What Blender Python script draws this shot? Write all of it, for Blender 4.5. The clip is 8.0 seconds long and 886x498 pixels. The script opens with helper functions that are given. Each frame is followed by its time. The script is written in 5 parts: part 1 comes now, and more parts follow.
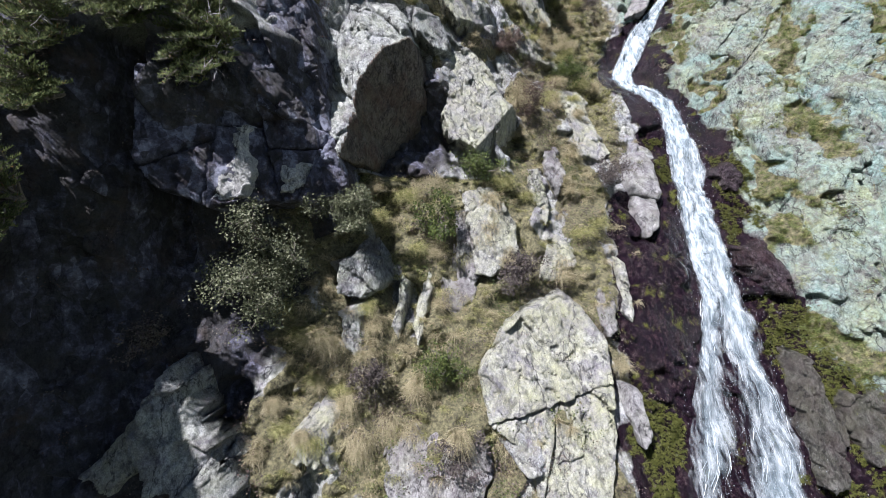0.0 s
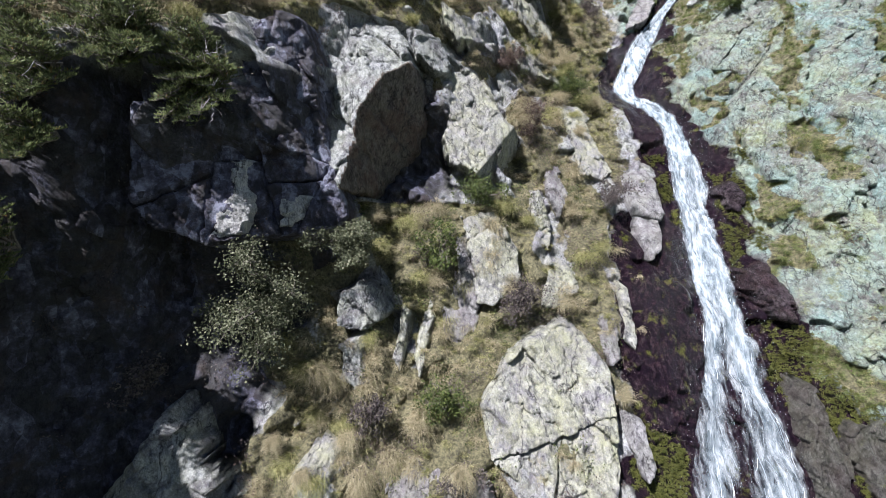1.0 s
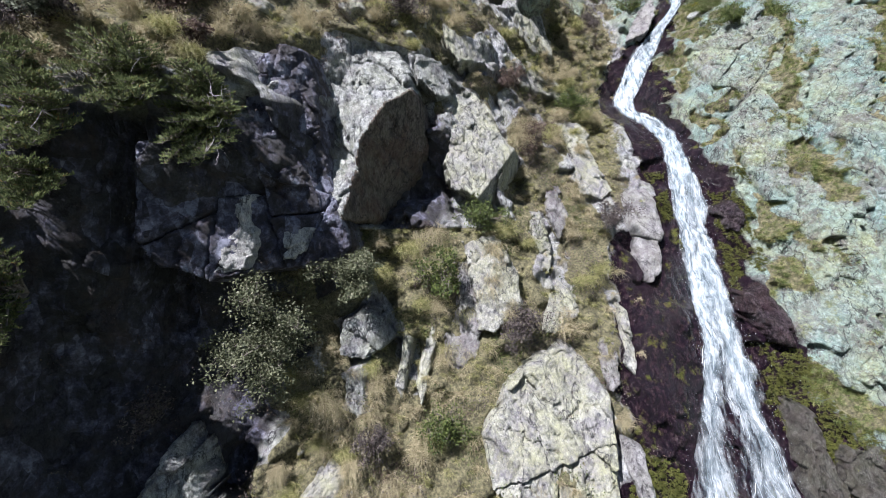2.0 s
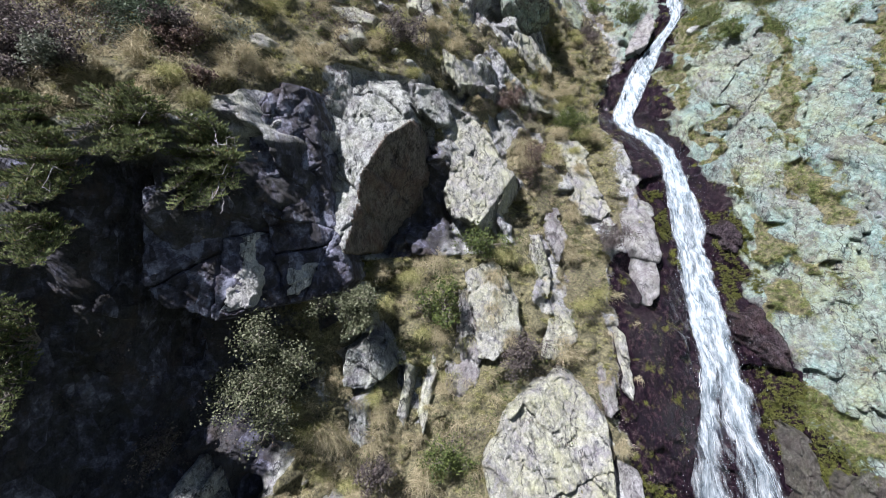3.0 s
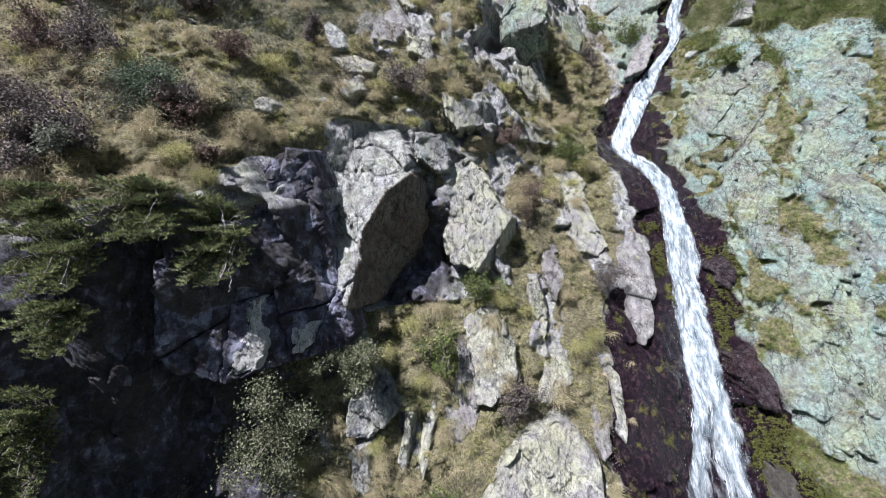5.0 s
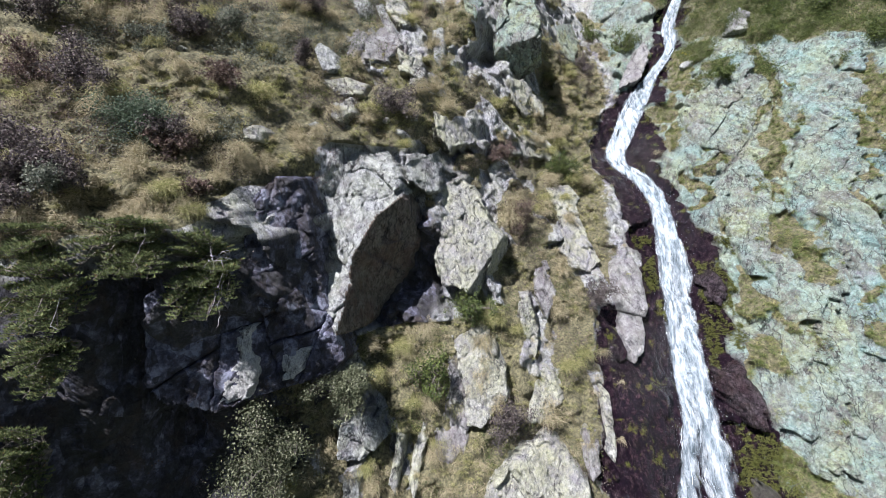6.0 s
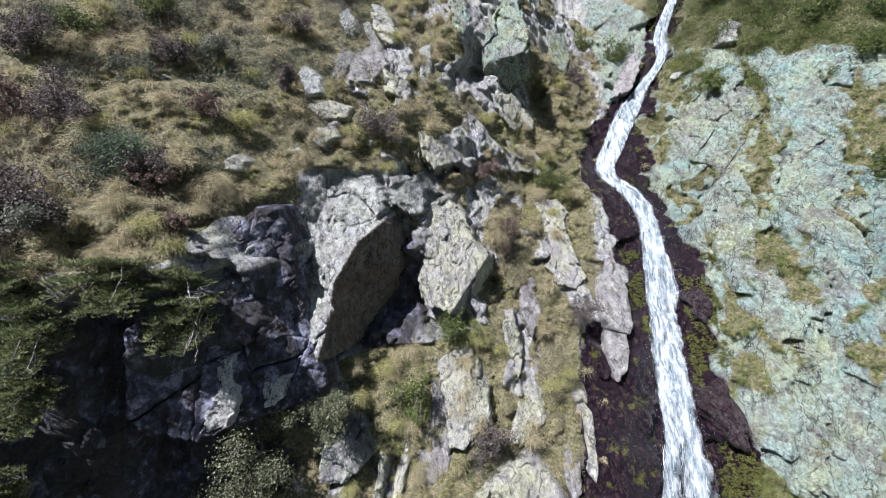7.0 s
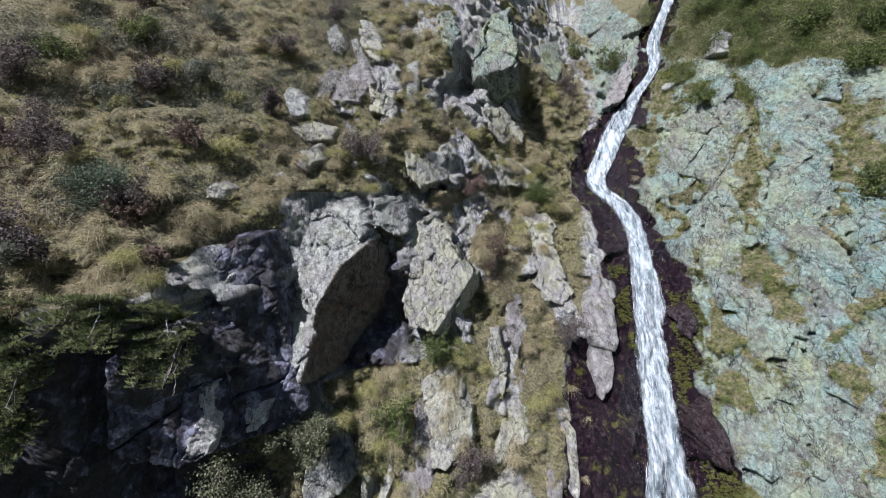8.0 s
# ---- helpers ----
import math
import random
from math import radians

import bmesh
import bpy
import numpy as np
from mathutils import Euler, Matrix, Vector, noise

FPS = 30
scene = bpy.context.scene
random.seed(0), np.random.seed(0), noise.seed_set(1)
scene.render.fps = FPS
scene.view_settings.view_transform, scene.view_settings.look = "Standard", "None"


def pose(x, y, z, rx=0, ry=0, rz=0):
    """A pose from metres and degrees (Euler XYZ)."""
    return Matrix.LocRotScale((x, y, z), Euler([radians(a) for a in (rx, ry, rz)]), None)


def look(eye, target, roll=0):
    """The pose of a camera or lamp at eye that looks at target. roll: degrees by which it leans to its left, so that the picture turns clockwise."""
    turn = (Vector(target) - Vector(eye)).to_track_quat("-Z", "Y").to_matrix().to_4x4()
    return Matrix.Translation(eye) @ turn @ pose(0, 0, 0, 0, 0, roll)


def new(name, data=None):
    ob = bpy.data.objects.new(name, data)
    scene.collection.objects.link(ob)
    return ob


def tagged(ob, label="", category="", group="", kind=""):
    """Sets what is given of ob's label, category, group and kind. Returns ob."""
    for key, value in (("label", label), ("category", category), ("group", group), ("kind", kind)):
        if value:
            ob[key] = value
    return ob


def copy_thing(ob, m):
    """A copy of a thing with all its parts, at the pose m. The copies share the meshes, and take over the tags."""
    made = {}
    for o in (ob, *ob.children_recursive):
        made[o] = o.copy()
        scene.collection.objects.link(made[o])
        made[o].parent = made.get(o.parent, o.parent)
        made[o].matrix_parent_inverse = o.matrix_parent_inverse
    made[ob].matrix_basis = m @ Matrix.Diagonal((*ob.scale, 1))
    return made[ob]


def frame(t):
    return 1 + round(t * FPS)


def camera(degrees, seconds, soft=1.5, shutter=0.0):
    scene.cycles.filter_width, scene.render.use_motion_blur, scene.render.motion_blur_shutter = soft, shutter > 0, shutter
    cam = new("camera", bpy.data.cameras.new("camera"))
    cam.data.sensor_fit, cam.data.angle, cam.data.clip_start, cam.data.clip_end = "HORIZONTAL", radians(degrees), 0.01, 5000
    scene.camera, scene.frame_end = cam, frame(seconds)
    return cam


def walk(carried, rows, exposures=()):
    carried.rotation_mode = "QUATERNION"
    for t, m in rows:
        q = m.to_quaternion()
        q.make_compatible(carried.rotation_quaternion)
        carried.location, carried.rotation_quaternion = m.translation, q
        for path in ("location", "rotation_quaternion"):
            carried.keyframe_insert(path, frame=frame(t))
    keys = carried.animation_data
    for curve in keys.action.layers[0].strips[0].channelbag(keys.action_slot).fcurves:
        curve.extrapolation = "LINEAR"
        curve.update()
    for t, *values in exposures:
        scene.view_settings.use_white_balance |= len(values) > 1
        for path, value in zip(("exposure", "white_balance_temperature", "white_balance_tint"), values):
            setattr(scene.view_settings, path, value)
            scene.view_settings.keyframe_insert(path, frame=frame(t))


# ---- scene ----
cam = camera(90.0, 8.0, soft=0.5)
PATH = [
    (0, (0.981, -0.142, 6.139), (0.81, 1.85, 6.081), -0.9),
    (0.5, (0.94, -0.073, 6.504), (0.772, 1.919, 6.44), -1.0),
    (1, (0.932, -0.011, 6.872), (0.765, 1.981, 6.8), -1.0),
    (1.5, (0.898, -0.022, 7.199), (0.733, 1.969, 7.121), -1.0),
    (3, (0.944, -0.199, 8.357), (0.773, 1.791, 8.257), -1.2),
    (3.5, (0.974, -0.231, 8.715), (0.8, 1.758, 8.607), -1.3),
    (4, (0.997, -0.292, 9.08), (0.823, 1.697, 8.963), -1.3),
    (4.5, (1.016, -0.373, 9.442), (0.839, 1.615, 9.316), -1.3),
    (6, (1.353, -0.449, 10.446), (1.168, 1.537, 10.295), -1.5),
    (6.5, (1.631, -0.454, 10.798), (1.441, 1.53, 10.638), -1.6),
    (7, (1.896, -0.452, 11.133), (1.699, 1.532, 10.966), -1.7),
    (7.5, (2.157, -0.44, 11.468), (1.954, 1.542, 11.292), -1.7),
    (8, (2.444, -0.434, 11.81), (2.233, 1.546, 11.625), -1.8),
]
walk(cam, [(t, look(eye, target, roll)) for t, eye, target, roll in PATH], exposures=[(0.0, 1.37, 6200, 16), (7.0, 1.37, 6200, 16), (7.6, 1.27, 6200, 16), (8.0, 1.0, 6200, 16)])

# ---- world, sun, exposure ----
SUN = Vector((-0.34, -0.57, 0.75)).normalized()
world = bpy.data.worlds.new("sky")
scene.world = world
world.use_nodes = True
wn, wl = world.node_tree.nodes, world.node_tree.links
sky = wn.new("ShaderNodeTexSky")
sky.sky_type, sky.sun_disc = "NISHITA", False
sky.sun_elevation = math.asin(SUN.z)
sky.sun_rotation = math.atan2(SUN.x, SUN.y)
sky.altitude = 1800
wl.new(sky.outputs["Color"], wn["Background"].inputs["Color"])
wn["Background"].inputs["Strength"].default_value = 0.033
lamp = bpy.data.lights.new("sun", "SUN")
lamp.energy, lamp.angle, lamp.color = 5.0, radians(0.53), (1.0, 0.985, 0.98)
sun = new("sun", lamp)
sun.matrix_world = look(SUN * 60, (0, 0, 0))


# ---- numeric helpers ----
def h01(i, j, seed):
    """A fixed random number in 0..1 for each lattice cell."""
    v = np.sin(i * 127.1 + j * 311.7 + seed * 74.7) * 43758.5453
    return v - np.floor(v)


def smooth(a, b, v):
    t = np.clip((v - a) / (b - a), 0, 1)
    return t * t * (3 - 2 * t)


def vnoise(x, z, seed):
    """Value noise, -1..1."""
    i, j = np.floor(x), np.floor(z)
    f, g = x - i, z - j
    f, g = f * f * f * (f * (f * 6 - 15) + 10), g * g * g * (g * (g * 6 - 15) + 10)
    a = h01(i, j, seed) * (1 - f) + h01(i + 1, j, seed) * f
    b = h01(i, j + 1, seed) * (1 - f) + h01(i + 1, j + 1, seed) * f
    return (a * (1 - g) + b * g) * 2 - 1


def fbm(x, z, seed, octaves=4, gain=0.5):
    out, amp = np.zeros_like(x), 1.0
    for o in range(octaves):
        out = out + amp * vnoise(x * 2.03 ** o + 17 * o, z * 2.03 ** o - 9 * o, seed + o)
        amp *= gain
    return out


def facets(x, z, cell, seed, tilt=0.5, step=0.3, crack=0.25, lean=0.5, stretch=1.6):
    """Broken rock: tilted plates with joints between them, in units of the cell. Positive stands back."""
    c, s = math.cos(lean), math.sin(lean)
    u, v = (c * x + s * z) / cell, (-s * x + c * z) / (cell * stretch)
    u, v = u + 0.07 * vnoise(x / cell * 3, z / cell * 3, seed + 40), v + 0.07 * vnoise(x / cell * 3, z / cell * 3, seed + 41)
    iu, iv = np.floor(u), np.floor(v)
    best, second, val = np.full(x.shape, 9.0), np.full(x.shape, 9.0), np.zeros(x.shape)
    for a in (-1, 0, 1):
        for b in (-1, 0, 1):
            p, q = iu + a, iv + b
            du, dv = u - (p + h01(p, q, seed)), v - (q + h01(p, q, seed + 1))
            d = np.sqrt(du * du + dv * dv)
            h = (h01(p, q, seed + 2) - 0.5) * 2 * step + (h01(p, q, seed + 3) - 0.5) * 2 * tilt * du + (h01(p, q, seed + 4) - 0.5) * 2 * tilt * dv
            near = d < best
            second = np.where(near, best, np.minimum(second, d))
            val = np.where(near, h, val)
            best = np.where(near, d, best)
    return cell * (val + crack * (1 - smooth(0.0, 0.10, second - best)))


def hermite(x, knots, values):
    """A smooth line through values (rows) at knots."""
    k, x = np.asarray(knots, float), np.clip(x, knots[0], knots[-1])
    v = np.asarray(values, float)
    m = np.gradient(v, k)
    i = np.clip(np.searchsorted(k, x) - 1, 0, len(k) - 2)
    w = k[i + 1] - k[i]
    t = (x - k[i]) / w
    return ((1 + 2 * t) * (1 - t) ** 2 * v[i] + t * (1 - t) ** 2 * w * m[i] + t * t * (3 - 2 * t) * v[i + 1] + t * t * (t - 1) * w * m[i + 1])


# ---- the slope: how far it stands back from the camera's side, over x and height ----
ACROSS = [-14, -9, -6.5, -4.5, -2.5, -0.5, 1.5, 3.5, 5.5, 7.5, 9.5, 11.5, 14, 18, 26]
FOOT = [-1, 1.6, 5.6, 6.8, 7.2, 7.2, 7.6, 7.9, 8.4, 8.9, 9.1, 8.2, 6.6, 3.8, 0]
BELT = [0, 2.8, 6.8, 7.8, 8.9, 10.1, 10.5, 11.4, 11.9, 12.3, 12.1, 11.1, 9.6, 7.1, 4]
MIDDLE = [1, 4.0, 5.8, 6.7, 8.6, 10.7, 12.7, 14.4, 15.4, 15.6, 15.0, 13.9, 12.2, 9.9, 7]
SHOULDER = [5, 7.1, 8.1, 8.9, 10.7, 12.4, 14.9, 17.4, 18.8, 19.1, 17.9, 17.1, 15.3, 12.9, 10]
BROW = [8, 9.9, 12.1, 13.8, 15.4, 16.2, 17.2, 19.5, 22.2, 23.5, 22.6, 20.9, 19.2, 16.7, 14]

STREAM_Z = [-1.0, 0.4, 1.4, 2.6, 3.8, 4.8, 5.85, 7.0, 8.2, 9.1, 10.6, 11.7, 12.5, 13.8, 15.4, 16.7, 18.0, 20.0, 21.6, 26.0]
STREAM_X = [6.3, 6.52, 6.86, 7.0, 7.2, 7.34, 7.44, 7.59, 7.9, 7.94, 8.0, 7.74, 7.1, 7.52, 8.41, 9.32, 10.34, 10.85, 11.6, 13.5]
STREAM_W = [1.35, 1.36, 1.27, 0.99, 0.72, 0.52, 0.43, 0.48, 0.48, 0.43, 0.39, 0.37, 0.38, 0.48, 0.48, 0.26, 0.2, 0.24, 0.22, 0.2]


def slope(x, z):
    rows = [hermite(x, ACROSS, r) for r in (FOOT, BELT, MIDDLE, SHOULDER, BROW)]
    lo, hi = (rows[1] - rows[0]) / 5, (rows[4] - rows[3]) / 5
    kz = np.array([0.0, 5, 9, 13, 18])
    zc = np.clip(z, 0, 18)
    i = np.clip(np.searchsorted(kz, zc) - 1, 0, 3)
    st = np.stack(rows)
    grad = np.stack([(st[1] - st[0]) / 5, (st[2] - st[0]) / 9, (st[3] - st[1]) / 8, (st[4] - st[2]) / 9, (st[4] - st[3]) / 5])
    w = kz[i + 1] - kz[i]
    t = (zc - kz[i]) / w
    pick = lambda a, k: np.take_along_axis(a, k[None], 0)[0]
    y = (1 + 2 * t) * (1 - t) ** 2 * pick(st, i) + t * (1 - t) ** 2 * w * pick(grad, i) + t * t * (3 - 2 * t) * pick(st, i + 1) + t * t * (t - 1) * w * pick(grad, i + 1)
    return y + np.where(z < 0, lo * z, 0) + np.where(z > 18, hi * (z - 18), 0)


def stream_off(x, z):
    """Sideways distance from the middle of the stream, and the stream's half width there."""
    return x - hermite(z, STREAM_Z, STREAM_X), np.interp(z, STREAM_Z, STREAM_W)


def meadow(x, z):
    """1 where turf covers the slope, 0 on bare rock."""
    wob = 0.35 * vnoise(x * 1.3, z * 1.3, 5) + 0.18 * vnoise(x * 3.7, z * 3.7, 6)
    edge = np.interp(x, [-14, -7.2, -4.5, -3.77, -2.9, -2.3, -1.7, -0.6, 0.5], [10.1, 10.1, 10.1, 10.9, 12.6, 14.3, 17.2, 20.5, 24])
    out = smooth(-0.15, 0.25, z - edge + wob)
    right = np.interp(x, [9.5, 11, 12.5, 14, 16, 26], [24, 18.3, 17.0, 16.9, 16.2, 15.5])
    out = np.maximum(out, smooth(-0.2, 0.4, z - right + wob))
    # broken turf down the middle of the slope, running in slanting strips
    strip = vnoise((x + 0.55 * z) * 0.75, (z - 0.3 * x) * 0.32, 8) + 0.55 * vnoise((x + 0.5 * z) * 2.1, (z - 0.3 * x) * 0.9, 9)
    belt = smooth(-3.2, -2.0, x - 0.35 * (5 - z)) * smooth(6.4, 5.2, x + 0.4 * np.clip(5 - z, 0, 9) - 0.25 * np.clip(z - 10, 0, 6)) * smooth(20, 17, z) * smooth(0.0, -1.2, np.where((z > 7.6) & (z < 12.3), 0.6 - x, -2))
    out = np.maximum(out, belt * smooth(-0.5, -0.1, strip + 0.5 * wob))
    ux, uz = x + 0.45 * vnoise(x * 1.1, z * 1.1, 15) + 0.22 * vnoise(x * 2.9, z * 2.9, 16), z + 0.45 * vnoise(x * 1.1, z * 1.1, 17) + 0.22 * vnoise(x * 2.9, z * 2.9, 18)
    for cx, cz, rx, rz, turn in TURF:
        c, s = math.cos(turn), math.sin(turn)
        u, v = (c * (ux - cx) + s * (uz - cz)) / rx, (-s * (ux - cx) + c * (uz - cz)) / rz
        out = np.maximum(out, smooth(0.25, -0.25, np.sqrt(u * u + v * v) - 1 + wob))
    return out * (1 - 0.95 * wetness(x, z))


# patches of turf: middle x and z, half sizes, turn
TURF_LOW = [(-1.6, 3.4, 1.5, 0.6, 0.75), (-0.2, 2.9, 1.1, 0.55, 0.1), (0.3, 4, 0.45, 0.9, 0.3), (-1.2, 4.6, 0.5, 0.8, -0.4), (-3.2, 2.5, 0.7, 0.5, 0.6),
            (-2.7, 3.6, 0.6, 0.8, 0.6), (-2.6, 4.1, 0.6, 0.5, 0.5), (-2.2, 6.1, 0.9, 0.35, 0.1), (-3.4, 6.2, 0.6, 0.3, 0)]
TURF_MIDDLE = [(-0.5, 6.6, 0.5, 0.9, -0.3), (3.9, 6.9, 0.75, 1.3, 0.1), (2, 8.6, 0.6, 0.8, 0.2), (2.3, 10.6, 0.9, 1, 0.2), (3.2, 12.4, 0.9, 0.7, 0),
               (0.9, 11.9, 0.5, 0.6, 0), (4.3, 14.6, 0.6, 1.2, 0.5), (5.3, 17.2, 0.8, 1.2, 0.4), (7.5, 18.6, 0.6, 0.9, 0.3), (6.3, 16.6, 0.5, 0.8, 0.3),
               (5.9, 19, 0.6, 0.9, 0.2), (0, 15.4, 0.6, 0.9, 0.3), (-3.5, 11.7, 0.8, 0.5, 0.5), (-2.9, 12.6, 0.7, 0.5, 0.6), (-1.6, 13.2, 0.9, 0.4, 0.1),
               (1.3, 12.2, 0.7, 0.4, 0), (0.2, 13.9, 0.9, 0.5, 0.2), (2.9, 9.4, 0.7, 0.9, 0.2)]
TURF_HIGH = [(3.6, 11.2, 0.6, 0.9, 0.1), (-0.9, 14, 0.7, 0.5, 0)]
TURF_WALL_LOW = [(10.5, 6.9, 0.8, 0.5, -0.5), (11.2, 9.5, 0.4, 0.9, -0.3), (9.4, 3.3, 0.9, 0.4, -0.6), (10.4, 5.2, 0.18, 0.9, -0.25), (11.9, 5.4, 0.2, 0.8, -0.25),
                 (9.3, 5.9, 0.2, 0.7, -0.2), (10.1, 8.2, 0.3, 1, -0.3), (13.9, 10, 0.5, 1.8, -0.1), (9.6, 7.6, 0.25, 0.9, -0.25), (11.9, 7.4, 0.25, 0.9, -0.25),
                 (12.9, 9.2, 0.2, 0.9, -0.2), (10, 10.2, 0.15, 0.8, -0.2), (13.3, 10.4, 0.18, 1.2, -0.2), (10.6, 9.6, 0.25, 0.7, -0.2), (9.2, 3.35, 0.5, 0.28, -0.5),
                 (11.2, 8.9, 0.25, 0.9, -0.3)]
TURF_WALL = [(10.3, 17.1, 0.6, 1.1, -0.6), (8.9, 14.2, 0.45, 1.4, -0.5), (11.6, 12, 0.35, 0.7, -0.3), (14.6, 12.6, 0.6, 2.4, -0.1), (11, 16, 0.3, 1.3, -0.9),
             (10.2, 14.9, 0.12, 0.8, -0.25), (12.9, 11.2, 0.14, 1.2, -0.23), (11, 11.4, 0.14, 0.7, -0.25), (12.5, 15.3, 0.3, 1.4, -0.3), (11.6, 14, 0.22, 0.9, -0.5),
             (9.1, 11.2, 0.25, 0.9, -0.1), (12.3, 13.3, 0.2, 1.1, -0.5), (10.9, 13.3, 0.2, 0.9, -0.7), (12.75, 14.6, 0.2, 1, -0.25), (11.35, 11, 0.16, 0.9, -0.2),
             (11.9, 13, 0.16, 0.8, -0.3), (9.9, 12.3, 0.2, 0.35, -0.3)]
TURF_WALL_TOP = [(9.4, 13.2, 0.25, 0.6, -0.3), (10.1, 16.3, 0.35, 0.9, -0.6), (13.7, 12.9, 0.3, 1.2, -0.2)]
TURF_CRAG = [(-0.96, 19.26, 0.9, 0.6, 0.2), (0.73, 19.44, 0.8, 0.5, 0), (0.41, 17.06, 0.5, 0.6, 0.2), (-1.37, 14.96, 0.6, 0.35, 0), (-0.39, 14.26, 0.7, 0.4, 0.2), (5.46, 21.41, 0.6, 0.6, 0), (6.15, 18.72, 0.6, 0.9, 0.3), (7.61, 21.47, 0.5, 0.8, 0.3), (-3.39, 18.36, 0.8, 0.6, 0.2),
             (-0.28, 16.46, 0.3, 0.6, 0.1), (2.83, 14.79, 0.8, 0.4, 0), (2.57, 13.18, 0.7, 0.5, 0.2), (-0.42, 12.98, 0.25, 0.6, 0.3), (-0.2, 11.35, 0.2, 0.6, 0.3), (3.89, 12.56, 0.5, 0.5, 0.2), (-2.93, 19.18, 0.7, 0.6, 0), (3.51, 20.8, 0.5, 0.4, 0)]
TURF_FOOT = [(-2.83, 3.82, 0.5, 0.4, 0.6), (-2.46, 4.39, 0.4, 0.5, 0.5), (-1.72, 2.91, 0.5, 0.4, 0.4), (-3.06, 2.19, 0.5, 0.4, 0.5), (-2.51, 3.1, 0.4, 0.4, 0.5), (-0.81, 2.54, 0.5, 0.35, 0.1), (-1.4, 1.95, 0.5, 0.4, 0),
             (0.31, 3.62, 0.5, 0.4, 0.2), (-0.01, 2.41, 0.4, 0.3, 0), (-3.38, 1.67, 0.5, 0.4, 0.4), (-1.55, 1.44, 0.4, 0.3, 0), (-3.26, 3.19, 0.35, 0.25, 0.5), (0.91, 1.84, 0.25, 0.5, 0), (1.34, 1.39, 0.25, 0.4, 0)]
TURF = TURF_FOOT + TURF_CRAG + TURF_LOW + TURF_MIDDLE + TURF_HIGH + TURF_WALL_LOW + TURF_WALL + TURF_WALL_TOP


def wetness(x, z):
    left = np.interp(z, [-1, 2.8, 4.7, 5.7, 7.1, 8.2, 8.9, 10.6, 12.5, 14.5, 16.5, 18, 22], [3.9, 4.06, 4.35, 4.5, 4.95, 6.2, 6.7, 6.5, 5.85, 6.6, 8.4, 9.7, 11.2])
    right = np.interp(z, [-1, 1.8, 2.6, 3.9, 5.1, 6.4, 7.7, 9.1, 10.7, 12.4, 14.9, 17.3, 22], [9.7, 9.6, 9.4, 8.9, 8.9, 8.8, 9.0, 9.15, 8.9, 8.3, 8.9, 10.3, 12.2])
    wob = 0.25 * fbm(x * 1.6, z * 1.6, 60, 3)
    return smooth(-0.25, 0.2, np.minimum(x - left, right - x) + wob)


# dark hollows: middle x and z, half sizes, depth
HOLLOWS = [(-3.2, 7.8, 1.35, 0.95, 0.8), (1.6, 16.8, 0.55, 0.85, 1.2), (-1.3, 9.4, 1.2, 2.4, 1.3), (-0.3, 8.8, 0.7, 1.5, 0.45), (1.0, 9.8, 1.0, 1.5, 0.3), (4.35, 16.2, 0.55, 0.9, 1.3), (1.5, 4.62, 0.35, 0.2, 0.5), (-2.6, 3.3, 0.5, 0.6, 0.5), (-4.6, 5.3, 0.8, 1.2, 0.7), (2.0, 8.9, 0.25, 0.4, 0.5), (-3.9, 2.9, 0.35, 0.5, 0.9), (8.9, 9.7, 0.25, 0.6, 0.5), (2.05, 5.6, 0.2, 0.7, 0.3)]


def joint_field(x, z, lean, stretch):
    """Blocks within blocks."""
    return (facets(x, z, 1.7, 11, 0.6, 0.14, 0.12, lean, stretch) + 1.15 * facets(x, z, 0.62, 21, 0.85, 0.22, 0.2, lean + 0.05, stretch)
            + 1.3 * facets(x, z, 0.23, 31, 0.8, 0.25, 0.25, lean - 0.05, stretch) + 0.8 * facets(x, z, 0.1, 35, 0.7, 0.3, 0.2, 0.7, 2.0))


# open joints: crooked lines over x and z, their half width and depth
JOINTS_BLOCK = [([(-1.97, 11.56), (-1.67, 11.69), (-1.38, 11.61)], 0.03, 0.12), ([(-1.89, 11.23), (-1.93, 10.97)], 0.03, 0.10), ([(-2.3, 11.62), (-2.41, 11.07)], 0.035, 0.12), ([(-2.06, 10.5), (-1.98, 10.05)], 0.03, 0.10),
                ([(-2.46, 9.83), (-2.14, 9.92)], 0.04, 0.12), ([(-2.0, 9.7), (-1.9, 9.36)], 0.03, 0.10), ([(-1.59, 11.04), (-1.46, 10.59)], 0.03, 0.08)]
JOINTS_SLAB = [([(1.06, 2.31), (1.8, 2.48), (2.26, 2.58)], 0.035, 0.14), ([(2.79, 2.76), (2.76, 1.72)], 0.02, 0.08), ([(2.43, 1.61), (3.0, 1.7)], 0.03, 0.10), ([(1.89, 3.79), (2.37, 3.31)], 0.02, 0.06), ([(3.63, 2.25), (3.71, 1.65)], 0.03, 0.1), ([(1.3, 3.38), (2.81, 3.06), (3.63, 3.22)], 0.018, 0.05)]
